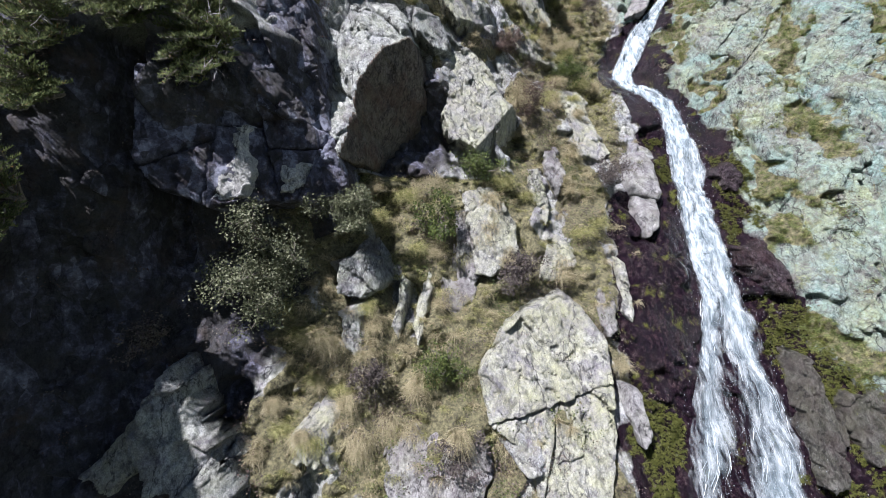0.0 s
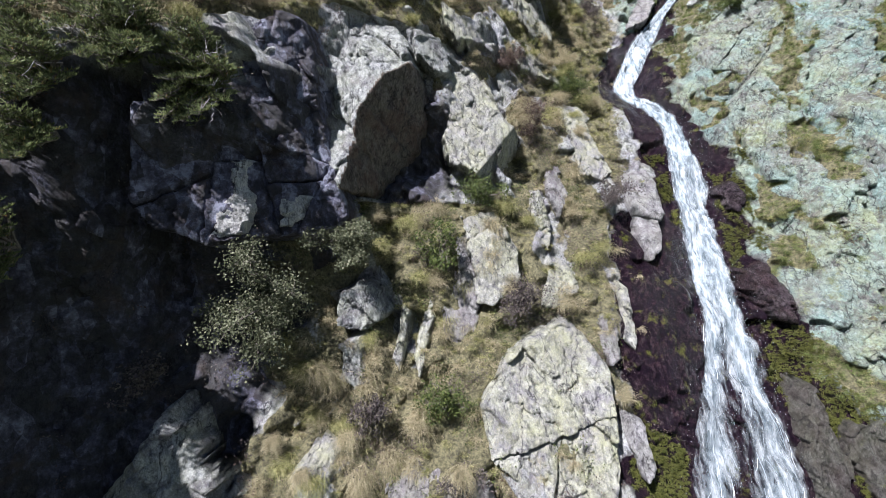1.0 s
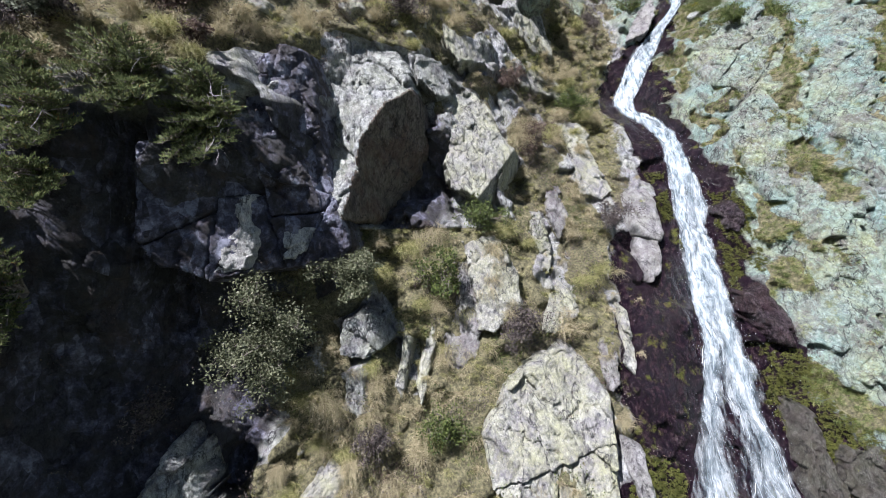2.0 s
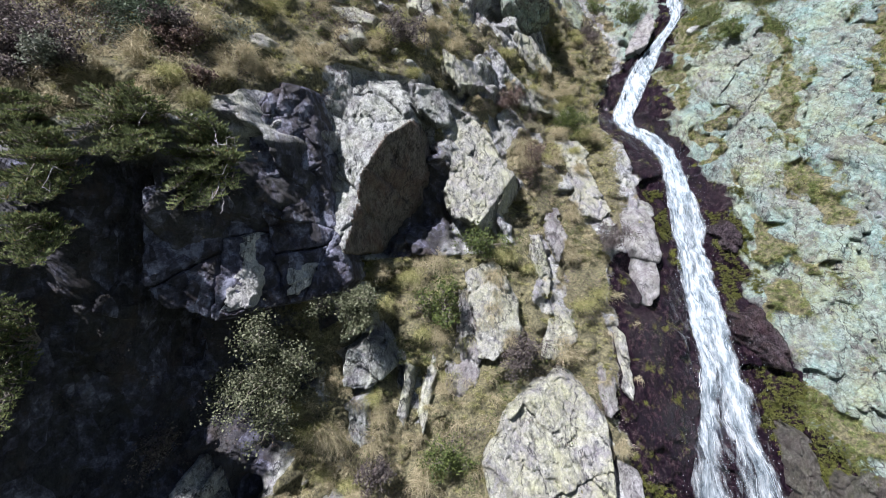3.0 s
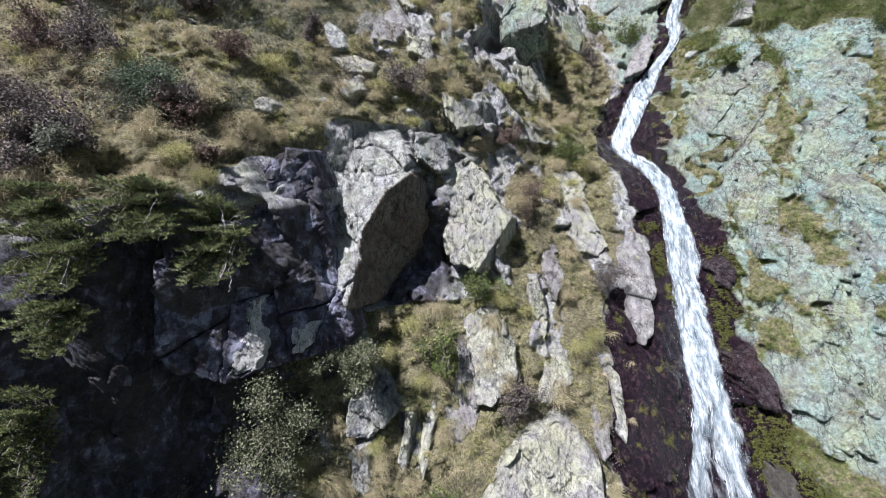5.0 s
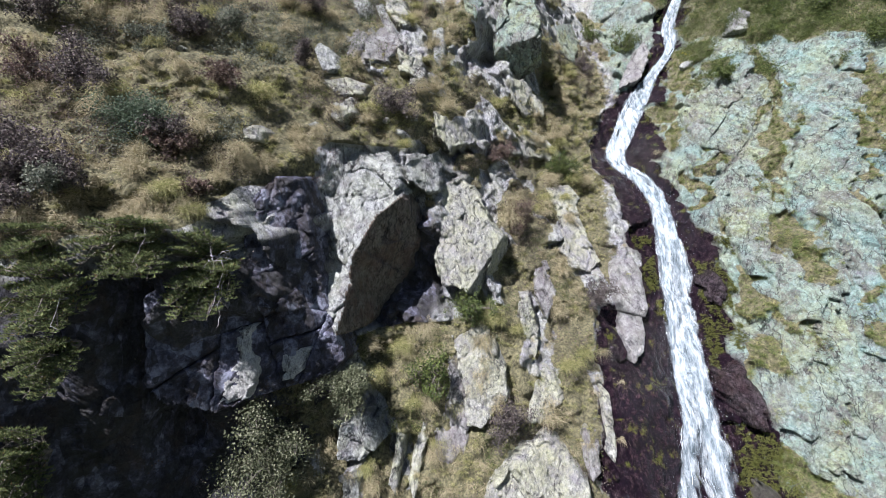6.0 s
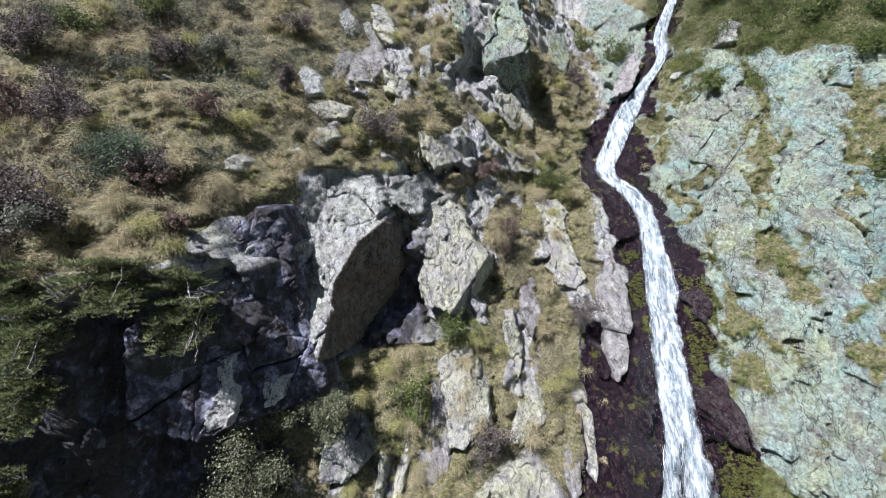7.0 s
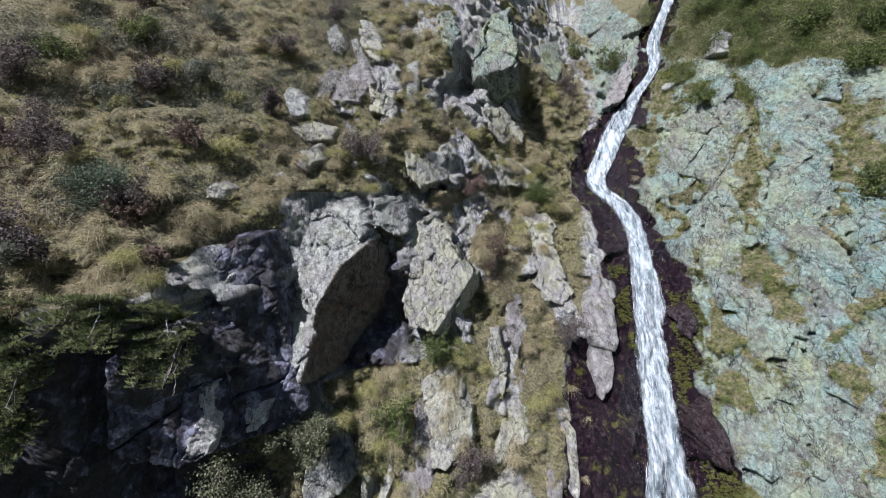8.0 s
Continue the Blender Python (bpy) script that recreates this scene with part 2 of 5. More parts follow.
JOINTS_WALL = [([(11.87, 10.0), (11.93, 9.58), (11.92, 8.96), (11.93, 8.33)], 0.045, 0.3), ([(12.28, 12.84), (12.21, 12.49), (11.75, 11.65)], 0.05, 0.25), ([(9.7, 14.44), (9.76, 13.65), (9.8, 12.85)], 0.04, 0.2), ([(11.72, 15.87), (11.55, 15.11)], 0.035, 0.15),
               ([(13.22, 13.19), (13.2, 12.58)], 0.05, 0.2), ([(11.28, 9.1), (11.39, 8.61)], 0.04, 0.2), ([(10.07, 11.63), (10.96, 12.65), (12.02, 13.89)], 0.04, 0.15), ([(9.96, 9.04), (10.34, 8.16)], 0.035, 0.15), ([(10.6, 10.72), (10.57, 10.04)], 0.04, 0.15)]
JOINTS_EDGE = [([(13.21, 10.62), (12.85, 9.08), (12.84, 8.45)], 0.09, 0.4), ([(11.44, 11.97), (11.2, 10.62)], 0.05, 0.2), ([(10.7, 5.29), (10.77, 4.92)], 0.05, 0.3), ([(10.0, 3.22), (10.07, 2.89)], 0.04, 0.2), ([(9.81, 3.49), (9.82, 2.7)], 0.04, 0.15), ([(8.8, 3.03), (8.76, 2.37), (8.76, 1.95)], 0.06, 0.2)]


def open_joints(x, z):
    out = np.zeros_like(x)
    wx, wz = x + 0.035 * vnoise(x * 7, z * 7, 55), z + 0.035 * vnoise(x * 7, z * 7, 56)
    for line, half, deep in JOINTS_BLOCK + JOINTS_SLAB + JOINTS_WALL + JOINTS_EDGE:
        for (ax, az), (bx, bz) in zip(line, line[1:]):
            ex, ez = bx - ax, bz - az
            t = np.clip(((wx - ax) * ex + (wz - az) * ez) / (ex * ex + ez * ez), 0, 1)
            out = np.maximum(out, deep * smooth(half, 0.3 * half, np.hypot(wx - ax - t * ex, wz - az - t * ez)))
    return out


def plated(x, z):
    """Low plates of the lichen wall, long in the fall of the slope."""
    return (0.5 * facets(x, z, 1.7, 11, 0.5, 0.08, 0.1, -0.1, 2.4) + 0.7 * facets(x, z, 0.62, 21, 0.7, 0.14, 0.2, -0.05, 2.0)
            + 1.2 * facets(x, z, 0.23, 31, 0.8, 0.2, 0.25, -0.15, 1.8) + 0.9 * facets(x, z, 0.1, 35, 0.7, 0.3, 0.2, 0.2, 1.6))


def clefts(x, z):
    """Long steep joints of the lichen wall, running down to the right."""
    u, v = x - 0.05 * z + 0.16 * vnoise(x * 2.5, z * 2.5, 44), z + 0.05 * x
    out = 0.30 * smooth(0.05, 0.0, np.abs(vnoise(u * 0.75, v * 0.13, 45))) + 0.14 * smooth(0.06, 0.0, np.abs(vnoise(u * 1.9, v * 0.4, 46)))
    u2 = x - 0.9 * z + 0.14 * vnoise(x * 3, z * 3, 47)
    return out + 0.12 * smooth(0.05, 0.0, np.abs(vnoise(u2 * 0.9, (z + 0.9 * x) * 0.3, 48)))


def ribs(x, z):
    """Broad ribs standing out of the lichen wall between its joints."""
    return vnoise((x - 0.1 * z) * 0.9, (z + 0.1 * x) * 0.22, 49) + 0.4 * vnoise((x - 0.1 * z) * 2.2, (z + 0.1 * x) * 0.6, 50)


def cliff(x, z):
    """The whole slope with its relief."""
    turf, wet = meadow(x, z), wetness(x, z)
    y = slope(x, z)
    off, half = stream_off(x, z)
    y = y + 0.55 * np.exp(-(off / (half + 0.75)) ** 2)
    lip = np.interp(x, [-5.2, -4.7, -4.2, -3.7, -3.0, -2.2, -1.2, -0.5], [7.9, 7.6, 6.95, 6.9, 7.0, 7.1, 7.3, 7.5]) + 0.08 * vnoise(x * 4, z * 0, 71)
    under = smooth(-0.02, 0.12, lip - z) * smooth(3.2, 0.4, lip - z) * smooth(-5.6, -4.8, x) * smooth(-0.4, -1.6, x)
    y = y + 0.5 * under
    y = y + 1.3 * np.exp(-((x + 5.05 - 0.1 * vnoise(z * 1.3, z, 72)) / 0.28) ** 2) * smooth(5.2, 6.5, z) * smooth(10.2, 9.6, z)
    # unseen spur off to the left, added to shade the wall below
    shade_spur_top = np.interp(x, [-7.3, -6.9, -6.5], [9.5, 9.1, 8.6])
    y = y - (4.5 * smooth(-6.25, -7.0, x) + 1.0 * smooth(-6.9, -7.4, x)) * smooth(0.4, -0.4, z - shade_spur_top)
    for cx, cz, rx, rz, d in HOLLOWS:
        y = y + d * np.exp(-(((x - cx) / rx) ** 2 + ((z - cz) / rz) ** 2) ** 1.4)
    rock = (1 - 0.85 * turf) * (1 - 0.55 * smooth(-3.4, -4.4, x) * smooth(10.4, 9.8, z))
    east = smooth(8.2, 9.4, x)
    y = y + rock * (joint_field(x, z, 0.45, 1.6) * (0.72 - 0.25 * wet) * (1 - east) + (plated(x, z) * 0.8 + 0.8 * clefts(x, z) - 0.3 * ribs(x, z)) * east)
    y = y + open_joints(x, z)
    y = y + rock * (0.12 * fbm(x * 0.8, z * 0.8, 51, 3) + 0.02 * fbm(x * 9, z * 9, 52, 3))
    y = y + turf * (0.26 * fbm(x * 1.4, z * 1.7, 53, 3) + 0.09 * fbm(x * 5, z * 5, 54, 2))
    return y


def ground_y(x, z):
    return cliff(np.atleast_1d(np.asarray(x, float)), np.atleast_1d(np.asarray(z, float)))


# ---- materials ----
def material(name):
    m = bpy.data.materials.new(name)
    m.use_nodes = True
    nt = m.node_tree
    return m, nt, nt.nodes, nt.links, nt.nodes["Principled BSDF"]


def noise_tex(nt, scale, detail=6, rough=0.6, vector=None):
    n = nt.nodes.new("ShaderNodeTexNoise")
    n.inputs["Scale"].default_value, n.inputs["Detail"].default_value, n.inputs["Roughness"].default_value = scale, detail, rough
    if vector is not None:
        nt.links.new(vector, n.inputs["Vector"])
    return n.outputs["Fac"]


def ramp(nt, value, stops):
    r = nt.nodes.new("ShaderNodeValToRGB")
    while len(r.color_ramp.elements) < len(stops):
        r.color_ramp.elements.new(0.5)
    for e, (p, c) in zip(r.color_ramp.elements, stops):
        e.position, e.color = p, (*c, 1) if len(c) == 3 else c
    nt.links.new(value, r.inputs["Fac"])
    return r.outputs["Color"]


def mixc(nt, fac, a, b, mode="MIX"):
    n = nt.nodes.new("ShaderNodeMix")
    n.data_type, n.blend_type = "RGBA", mode
    for sock, v in ((n.inputs["Factor"], fac), (n.inputs["A"], a), (n.inputs["B"], b)):
        if isinstance(v, (int, float)):
            sock.default_value = v
        elif isinstance(v, tuple):
            sock.default_value = (*v, 1)
        else:
            nt.links.new(v, sock)
    return n.outputs["Result"]


def maths(nt, op, a, b=0.0):
    n = nt.nodes.new("ShaderNodeMath")
    n.operation = op
    for sock, v in zip(n.inputs, (a, b)):
        if isinstance(v, (int, float)):
            sock.default_value = v
        else:
            nt.links.new(v, sock)
    return n.outputs[0]


def step_of(nt, value, a, b):
    n = nt.nodes.new("ShaderNodeMapRange")
    n.inputs["From Min"].default_value, n.inputs["From Max"].default_value = a, b
    nt.links.new(value, n.inputs["Value"])
    return n.outputs["Result"]


def relief(nt, bsdf, height, strength, distance):
    b = nt.nodes.new("ShaderNodeBump")
    b.inputs["Strength"].default_value, b.inputs["Distance"].default_value = strength, distance
    nt.links.new(height, b.inputs["Height"])
    nt.links.new(b.outputs["Normal"], bsdf.inputs["Normal"])


def coords(nt):
    return nt.nodes.new("ShaderNodeNewGeometry").outputs["Position"]


def seams_of(nt, pos, scale, width, seed):
    """Crooked hairline joints along the level line of a noise: 1 in the joint, 0 beside it."""
    mp = nt.nodes.new("ShaderNodeMapping")
    mp.inputs["Location"].default_value, mp.inputs["Rotation"].default_value, mp.inputs["Scale"].default_value = (seed, 3.1 * seed, seed), (0.2, 0.5, 0.1), (1.6, 0.9, 0.7)
    nt.links.new(pos, mp.inputs["Vector"])
    f = noise_tex(nt, scale, 7, 0.55, mp.outputs["Vector"])
    return step_of(nt, maths(nt, "ABSOLUTE", maths(nt, "SUBTRACT", f, 0.5)), width, width * 0.2)


def chips(nt, pos, scale, squash=(1.0, 1.0, 0.6)):
    """Angular broken faces: each cell of the rock is a plane of its own tilt. Returns the height in metres and a random value per face."""
    mp = nt.nodes.new("ShaderNodeMapping")
    mp.inputs["Rotation"].default_value, mp.inputs["Scale"].default_value = (0.25, 0.55, 0.1), squash
    nt.links.new(pos, mp.inputs["Vector"])
    v = nt.nodes.new("ShaderNodeTexVoronoi")
    v.inputs["Scale"].default_value = scale
    nt.links.new(mp.outputs["Vector"], v.inputs["Vector"])
    away, tilt, dot = (nt.nodes.new("ShaderNodeVectorMath") for _ in range(3))
    away.operation, tilt.operation, dot.operation = "SUBTRACT", "SUBTRACT", "DOT_PRODUCT"
    nt.links.new(mp.outputs["Vector"], away.inputs[0])
    nt.links.new(v.outputs["Position"], away.inputs[1])
    nt.links.new(v.outputs["Color"], tilt.inputs[0])
    tilt.inputs[1].default_value = (0.5, 0.5, 0.5)
    nt.links.new(away.outputs[0], dot.inputs[0])
    nt.links.new(tilt.outputs[0], dot.inputs[1])
    sep = nt.nodes.new("ShaderNodeSeparateColor")
    nt.links.new(v.outputs["Color"], sep.inputs["Color"])
    return dot.outputs["Value"], sep.outputs["Red"]


def stone_colour(nt, pos, dark, mid, pale, lichen, amount, stain=(0.25, 0.17, 0.22)):
    """Gneiss: banded grain, purple stain, pale crust, blotches of lichen, dark joints and specks. Returns colour and height in metres."""
    band = nt.nodes.new("ShaderNodeMapping")
    band.inputs["Rotation"].default_value, band.inputs["Scale"].default_value = (0.2, 0.6, 0.0), (1.5, 1.3, 1.0)
    nt.links.new(pos, band.inputs["Vector"])
    h1, r1 = chips(nt, pos, 3.2)
    h2, r2 = chips(nt, pos, 9.0)
    h3, r3 = chips(nt, pos, 24.0)
    h4, r4 = chips(nt, pos, 55.0)
    big = noise_tex(nt, 0.9, 6, 0.7, pos)
    grain = noise_tex(nt, 4.5, 12, 0.8, band.outputs["Vector"])
    fine = noise_tex(nt, 45.0, 6, 0.8, pos)
    tone = maths(nt, "ADD", grain, maths(nt, "ADD", maths(nt, "MULTIPLY", maths(nt, "SUBTRACT", r2, 0.5), 0.10), maths(nt, "ADD", maths(nt, "MULTIPLY", maths(nt, "SUBTRACT", r3, 0.5), 0.10), maths(nt, "MULTIPLY", maths(nt, "SUBTRACT", r4, 0.5), 0.12))))
    c = ramp(nt, tone, [(0.36, dark), (0.47, mid), (0.60, pale)])
    c = mixc(nt, maths(nt, "MULTIPLY", step_of(nt, maths(nt, "ADD", big, maths(nt, "MULTIPLY", r1, 0.08)), 0.53, 0.62), 0.5), c, stain)
    blot = step_of(nt, noise_tex(nt, 1.7, 14, 0.78, maths_shift(nt, pos)), 0.42, 0.64)
    c = mixc(nt, maths(nt, "MULTIPLY", blot, amount), c, lichen)
    crust = step_of(nt, noise_tex(nt, 16.0, 8, 0.85, maths_shift(nt, pos)), 0.54, 0.60)
    c = mixc(nt, maths(nt, "MULTIPLY", crust, 0.45), c, pale)
    specks = step_of(nt, noise_tex(nt, 17.0, 8, 0.85, pos), 0.56, 0.60)
    c = mixc(nt, maths(nt, "MULTIPLY", specks, 0.45), c, dark)
    seams = maths(nt, "MAXIMUM", seams_of(nt, pos, 0.8, 0.008, 1.0), maths(nt, "MULTIPLY", seams_of(nt, pos, 2.4, 0.007, 2.0), 0.5))
    c = mixc(nt, maths(nt, "MULTIPLY", seams, 0.8), c, (0.02, 0.018, 0.02))
    c = mixc(nt, step_of(nt, fine, 0.42, 0.58), mixc(nt, 0.5, c, dark), c)
    h = maths(nt, "ADD", maths(nt, "MULTIPLY", h1, 0.45), maths(nt, "ADD", maths(nt, "MULTIPLY", h2, 0.65), maths(nt, "ADD", maths(nt, "MULTIPLY", h3, 0.95), maths(nt, "MULTIPLY", h4, 1.1))))
    h = maths(nt, "ADD", h, maths(nt, "MULTIPLY", grain, 0.09))
    h = maths(nt, "SUBTRACT", maths(nt, "ADD", h, maths(nt, "MULTIPLY", fine, 0.012)), maths(nt, "MULTIPLY", seams, 0.02))
    return c, h, grain


def maths_shift(nt, pos):
    n = nt.nodes.new("ShaderNodeVectorMath")
    n.operation = "ADD"
    n.inputs[1].default_value = (13.7, 4.1, 8.3)
    nt.links.new(pos, n.inputs[0])
    return n.outputs[0]


def crusts(nt, pos, c, blue=0.55, yellow=0.5):
    """Turquoise and yellow-green lichen, and bare purple-brown stone, in ragged patches."""
    a = step_of(nt, noise_tex(nt, 0.55, 12, 0.75, pos), 0.46, 0.60)
    c = mixc(nt, maths(nt, "MULTIPLY", a, blue), c, ramp(nt, noise_tex(nt, 13.0, 8, 0.8, pos), [(0.38, (0.07, 0.12, 0.13)), (0.52, (0.20, 0.34, 0.32)), (0.64, (0.36, 0.53, 0.49))]))
    f = step_of(nt, noise_tex(nt, 0.45, 10, 0.72, maths_shift(nt, pos)), 0.48, 0.60)
    c = mixc(nt, maths(nt, "MULTIPLY", f, yellow), c, ramp(nt, noise_tex(nt, 11.0, 8, 0.8, maths_shift(nt, pos)), [(0.38, (0.12, 0.125, 0.06)), (0.52, (0.31, 0.35, 0.195)), (0.64, (0.47, 0.52, 0.36))]))
    b = step_of(nt, noise_tex(nt, 1.7, 12, 0.8, maths_shift(nt, pos)), 0.50, 0.58)
    c = mixc(nt, maths(nt, "MULTIPLY", b, 0.7), c, ramp(nt, noise_tex(nt, 19.0, 8, 0.8, pos), [(0.38, (0.04, 0.03, 0.037)), (0.55, (0.125, 0.10, 0.11)), (0.7, (0.25, 0.225, 0.225))]))
    d = step_of(nt, noise_tex(nt, 1.2, 12, 0.78, maths_shift(nt, maths_shift(nt, pos))), 0.56, 0.63)
    e = step_of(nt, noise_tex(nt, 7.5, 10, 0.8, pos), 0.53, 0.58)
    c = mixc(nt, maths(nt, "MULTIPLY", e, 0.4), c, ramp(nt, noise_tex(nt, 1.6, 6, 0.7, pos), [(0.40, (0.50, 0.56, 0.53)), (0.52, (0.38, 0.53, 0.50)), (0.60, (0.44, 0.50, 0.26))]))
    c = mixc(nt, maths(nt, "MULTIPLY", d, 0.7), c, ramp(nt, noise_tex(nt, 9.0, 8, 0.8, pos), [(0.38, (0.07, 0.078, 0.025)), (0.55, (0.19, 0.20, 0.08)), (0.7, (0.29, 0.30, 0.16))]))
    pits = step_of(nt, noise_tex(nt, 26.0, 6, 0.8, maths_shift(nt, pos)), 0.56, 0.62)
    c = mixc(nt, maths(nt, "MULTIPLY", pits, 0.4), c, (0.05, 0.05, 0.052))
    cracks = maths(nt, "MAXIMUM", seams_of(nt, pos, 0.7, 0.009, 4.0), maths(nt, "MULTIPLY", seams_of(nt, pos, 2.1, 0.010, 5.0), 0.7))
    return mixc(nt, maths(nt, "MULTIPLY", cracks, 0.85), c, (0.025, 0.024, 0.026))


def rock_material(name, dark, mid, pale, lichen, amount, rough=0.85, stain=(0.25, 0.17, 0.22), crusted=()):
    m, nt, n, l, b = material(name)
    pos = coords(nt)
    c, height, _ = stone_colour(nt, pos, dark, mid, pale, lichen, amount, stain)
    if crusted:
        c = crusts(nt, pos, c, *crusted)
    l.new(c, b.inputs["Base Color"])
    b.inputs["Roughness"].default_value = rough
    b.inputs["Specular IOR Level"].default_value = 0.3
    relief(nt, b, height, 1.0, 1.0)
    return m


M_PALE = rock_material("pale_rock", (0.12, 0.12, 0.13), (0.34, 0.34, 0.32), (0.54, 0.54, 0.475), (0.53, 0.535, 0.30), 0.75, stain=(0.25, 0.225, 0.265))
M_GREY = rock_material("grey_rock", (0.085, 0.088, 0.098), (0.30, 0.31, 0.315), (0.55, 0.565, 0.55), (0.52, 0.55, 0.38), 0.5, stain=(0.15, 0.115, 0.145))
M_GREEN = rock_material("lichen_rock", (0.075, 0.095, 0.087), (0.22, 0.265, 0.225), (0.385, 0.45, 0.37), (0.33, 0.39, 0.215), 0.55, crusted=(0.4, 0.75))
M_TURQUOISE = rock_material("turquoise_rock", (0.05, 0.075, 0.075), (0.18, 0.27, 0.25), (0.34, 0.46, 0.43), (0.29, 0.41, 0.25), 0.5, crusted=(0.85, 0.4))
# extra-bright rock colour that paints sunlight on the shaded wall
M_SUN_PATCH = rock_material("sun_patch_rock", (0.18, 0.18, 0.19), (0.5, 0.5, 0.49), (0.75, 0.75, 0.71), (0.62, 0.64, 0.52), 0.3, stain=(0.3, 0.29, 0.3))
# rust stain of the overhang's underside, darkened with its shade
M_RUST_SHADE = rock_material("rusty_shaded_rock", (0.04, 0.033, 0.03), (0.15, 0.12, 0.105), (0.29, 0.25, 0.22), (0.2, 0.2, 0.13), 0.4, stain=(0.17, 0.085, 0.06))
M_DAMP = rock_material("damp_rock", (0.015, 0.014, 0.014), (0.075, 0.07, 0.062), (0.17, 0.165, 0.15), (0.10, 0.11, 0.06), 0.4, 0.4, (0.06, 0.04, 0.04))
M_WET = rock_material("wet_rock", (0.008, 0.006, 0.009), (0.03, 0.02, 0.026), (0.09, 0.07, 0.08), (0.05, 0.05, 0.02), 0.25, 0.18, (0.04, 0.018, 0.02))
M_PURPLE = rock_material("purple_rock", (0.10, 0.092, 0.10), (0.255, 0.248, 0.255), (0.43, 0.425, 0.42), (0.40, 0.41, 0.29), 0.4, stain=(0.20, 0.165, 0.185))


def shade_toned_colour(nt, pos, lift=0.0):
    """Rock with shade in its colour: black and blue-grey broken plates, rusty patches."""
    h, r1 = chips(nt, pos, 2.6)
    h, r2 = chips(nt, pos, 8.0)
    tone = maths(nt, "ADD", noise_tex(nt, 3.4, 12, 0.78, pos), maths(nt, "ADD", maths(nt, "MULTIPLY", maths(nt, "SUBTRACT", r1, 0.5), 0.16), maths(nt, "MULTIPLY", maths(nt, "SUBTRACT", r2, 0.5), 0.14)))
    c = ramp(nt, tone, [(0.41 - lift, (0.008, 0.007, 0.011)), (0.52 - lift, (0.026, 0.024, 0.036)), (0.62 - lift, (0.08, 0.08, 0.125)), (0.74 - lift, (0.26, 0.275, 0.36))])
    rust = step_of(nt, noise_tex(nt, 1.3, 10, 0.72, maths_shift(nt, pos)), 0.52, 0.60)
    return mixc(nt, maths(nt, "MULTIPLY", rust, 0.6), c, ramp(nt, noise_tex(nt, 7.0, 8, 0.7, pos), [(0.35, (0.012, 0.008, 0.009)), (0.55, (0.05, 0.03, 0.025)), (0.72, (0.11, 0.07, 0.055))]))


def shade_toned_material():
    m, nt, n, l, b = material("shade_toned_rock")
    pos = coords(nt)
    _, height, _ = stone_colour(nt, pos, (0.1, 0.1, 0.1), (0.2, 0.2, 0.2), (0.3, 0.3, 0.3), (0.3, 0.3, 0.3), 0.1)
    l.new(shade_toned_colour(nt, pos, 0.10), b.inputs["Base Color"])
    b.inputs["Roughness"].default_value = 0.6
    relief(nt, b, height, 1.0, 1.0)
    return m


M_SHADE_TONED = shade_toned_material()


def slope_material():
    m, nt, n, l, b = material("mountain_slope")
    pos = coords(nt)
    att = n.new("ShaderNodeAttribute")
    att.attribute_name = "cover"
    sep = n.new("ShaderNodeSeparateColor")
    l.new(att.outputs["Color"], sep.inputs["Color"])
    ragged = maths(nt, "MULTIPLY", maths(nt, "SUBTRACT", noise_tex(nt, 5.0, 8, 0.75, pos), 0.5), 1.6)
    turf = step_of(nt, maths(nt, "ADD", sep.outputs["Red"], ragged), 0.42, 0.58)
    wet = step_of(nt, maths(nt, "ADD", sep.outputs["Green"], maths(nt, "MULTIPLY", ragged, 0.8)), 0.3, 0.7)
    green = step_of(nt, maths(nt, "ADD", sep.outputs["Blue"], ragged), 0.3, 0.7)
    grey, height, grain = stone_colour(nt, pos, (0.09, 0.088, 0.105), (0.29, 0.30, 0.325), (0.54, 0.55, 0.56), (0.52, 0.54, 0.33), 0.5, (0.15, 0.115, 0.145))
    lich, _, _ = stone_colour(nt, pos, (0.07, 0.09, 0.085), (0.205, 0.255, 0.225), (0.36, 0.43, 0.365), (0.31, 0.37, 0.205), 0.5, (0.16, 0.135, 0.145))
    lich = crusts(nt, pos, lich)
    c = mixc(nt, green, grey, lich)
    damp_shade = ramp(nt, grain, [(0.36, (0.003, 0.0015, 0.004)), (0.50, (0.012, 0.006, 0.011)), (0.60, (0.035, 0.022, 0.025)), (0.72, (0.12, 0.10, 0.10))])
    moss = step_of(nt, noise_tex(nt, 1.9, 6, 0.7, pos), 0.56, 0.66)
    damp_shade = mixc(nt, maths(nt, "MULTIPLY", moss, 0.8), damp_shade, (0.09, 0.10, 0.02))
    # shade of the left walls, mixed into the rock colour by the mask
    shade_tone = shade_toned_colour(nt, pos)
    c = mixc(nt, maths(nt, "MULTIPLY", att.outputs["Alpha"], 0.9), c, shade_tone)
    c = mixc(nt, wet, c, damp_shade)
    soil = ramp(nt, noise_tex(nt, 14, 6, 0.7, pos), [(0.35, (0.045, 0.04, 0.025)), (0.5, (0.14, 0.13, 0.07)), (0.66, (0.26, 0.235, 0.13))])
    c = mixc(nt, turf, c, soil)
    l.new(c, b.inputs["Base Color"])
    l.new(maths(nt, "SUBTRACT", 0.88, maths(nt, "MULTIPLY", wet, 0.75)), b.inputs["Roughness"])
    b.inputs["Specular IOR Level"].default_value = 0.4
    relief(nt, b, height, 1.0, 1.0)
    return m


M_SLOPE = slope_material()


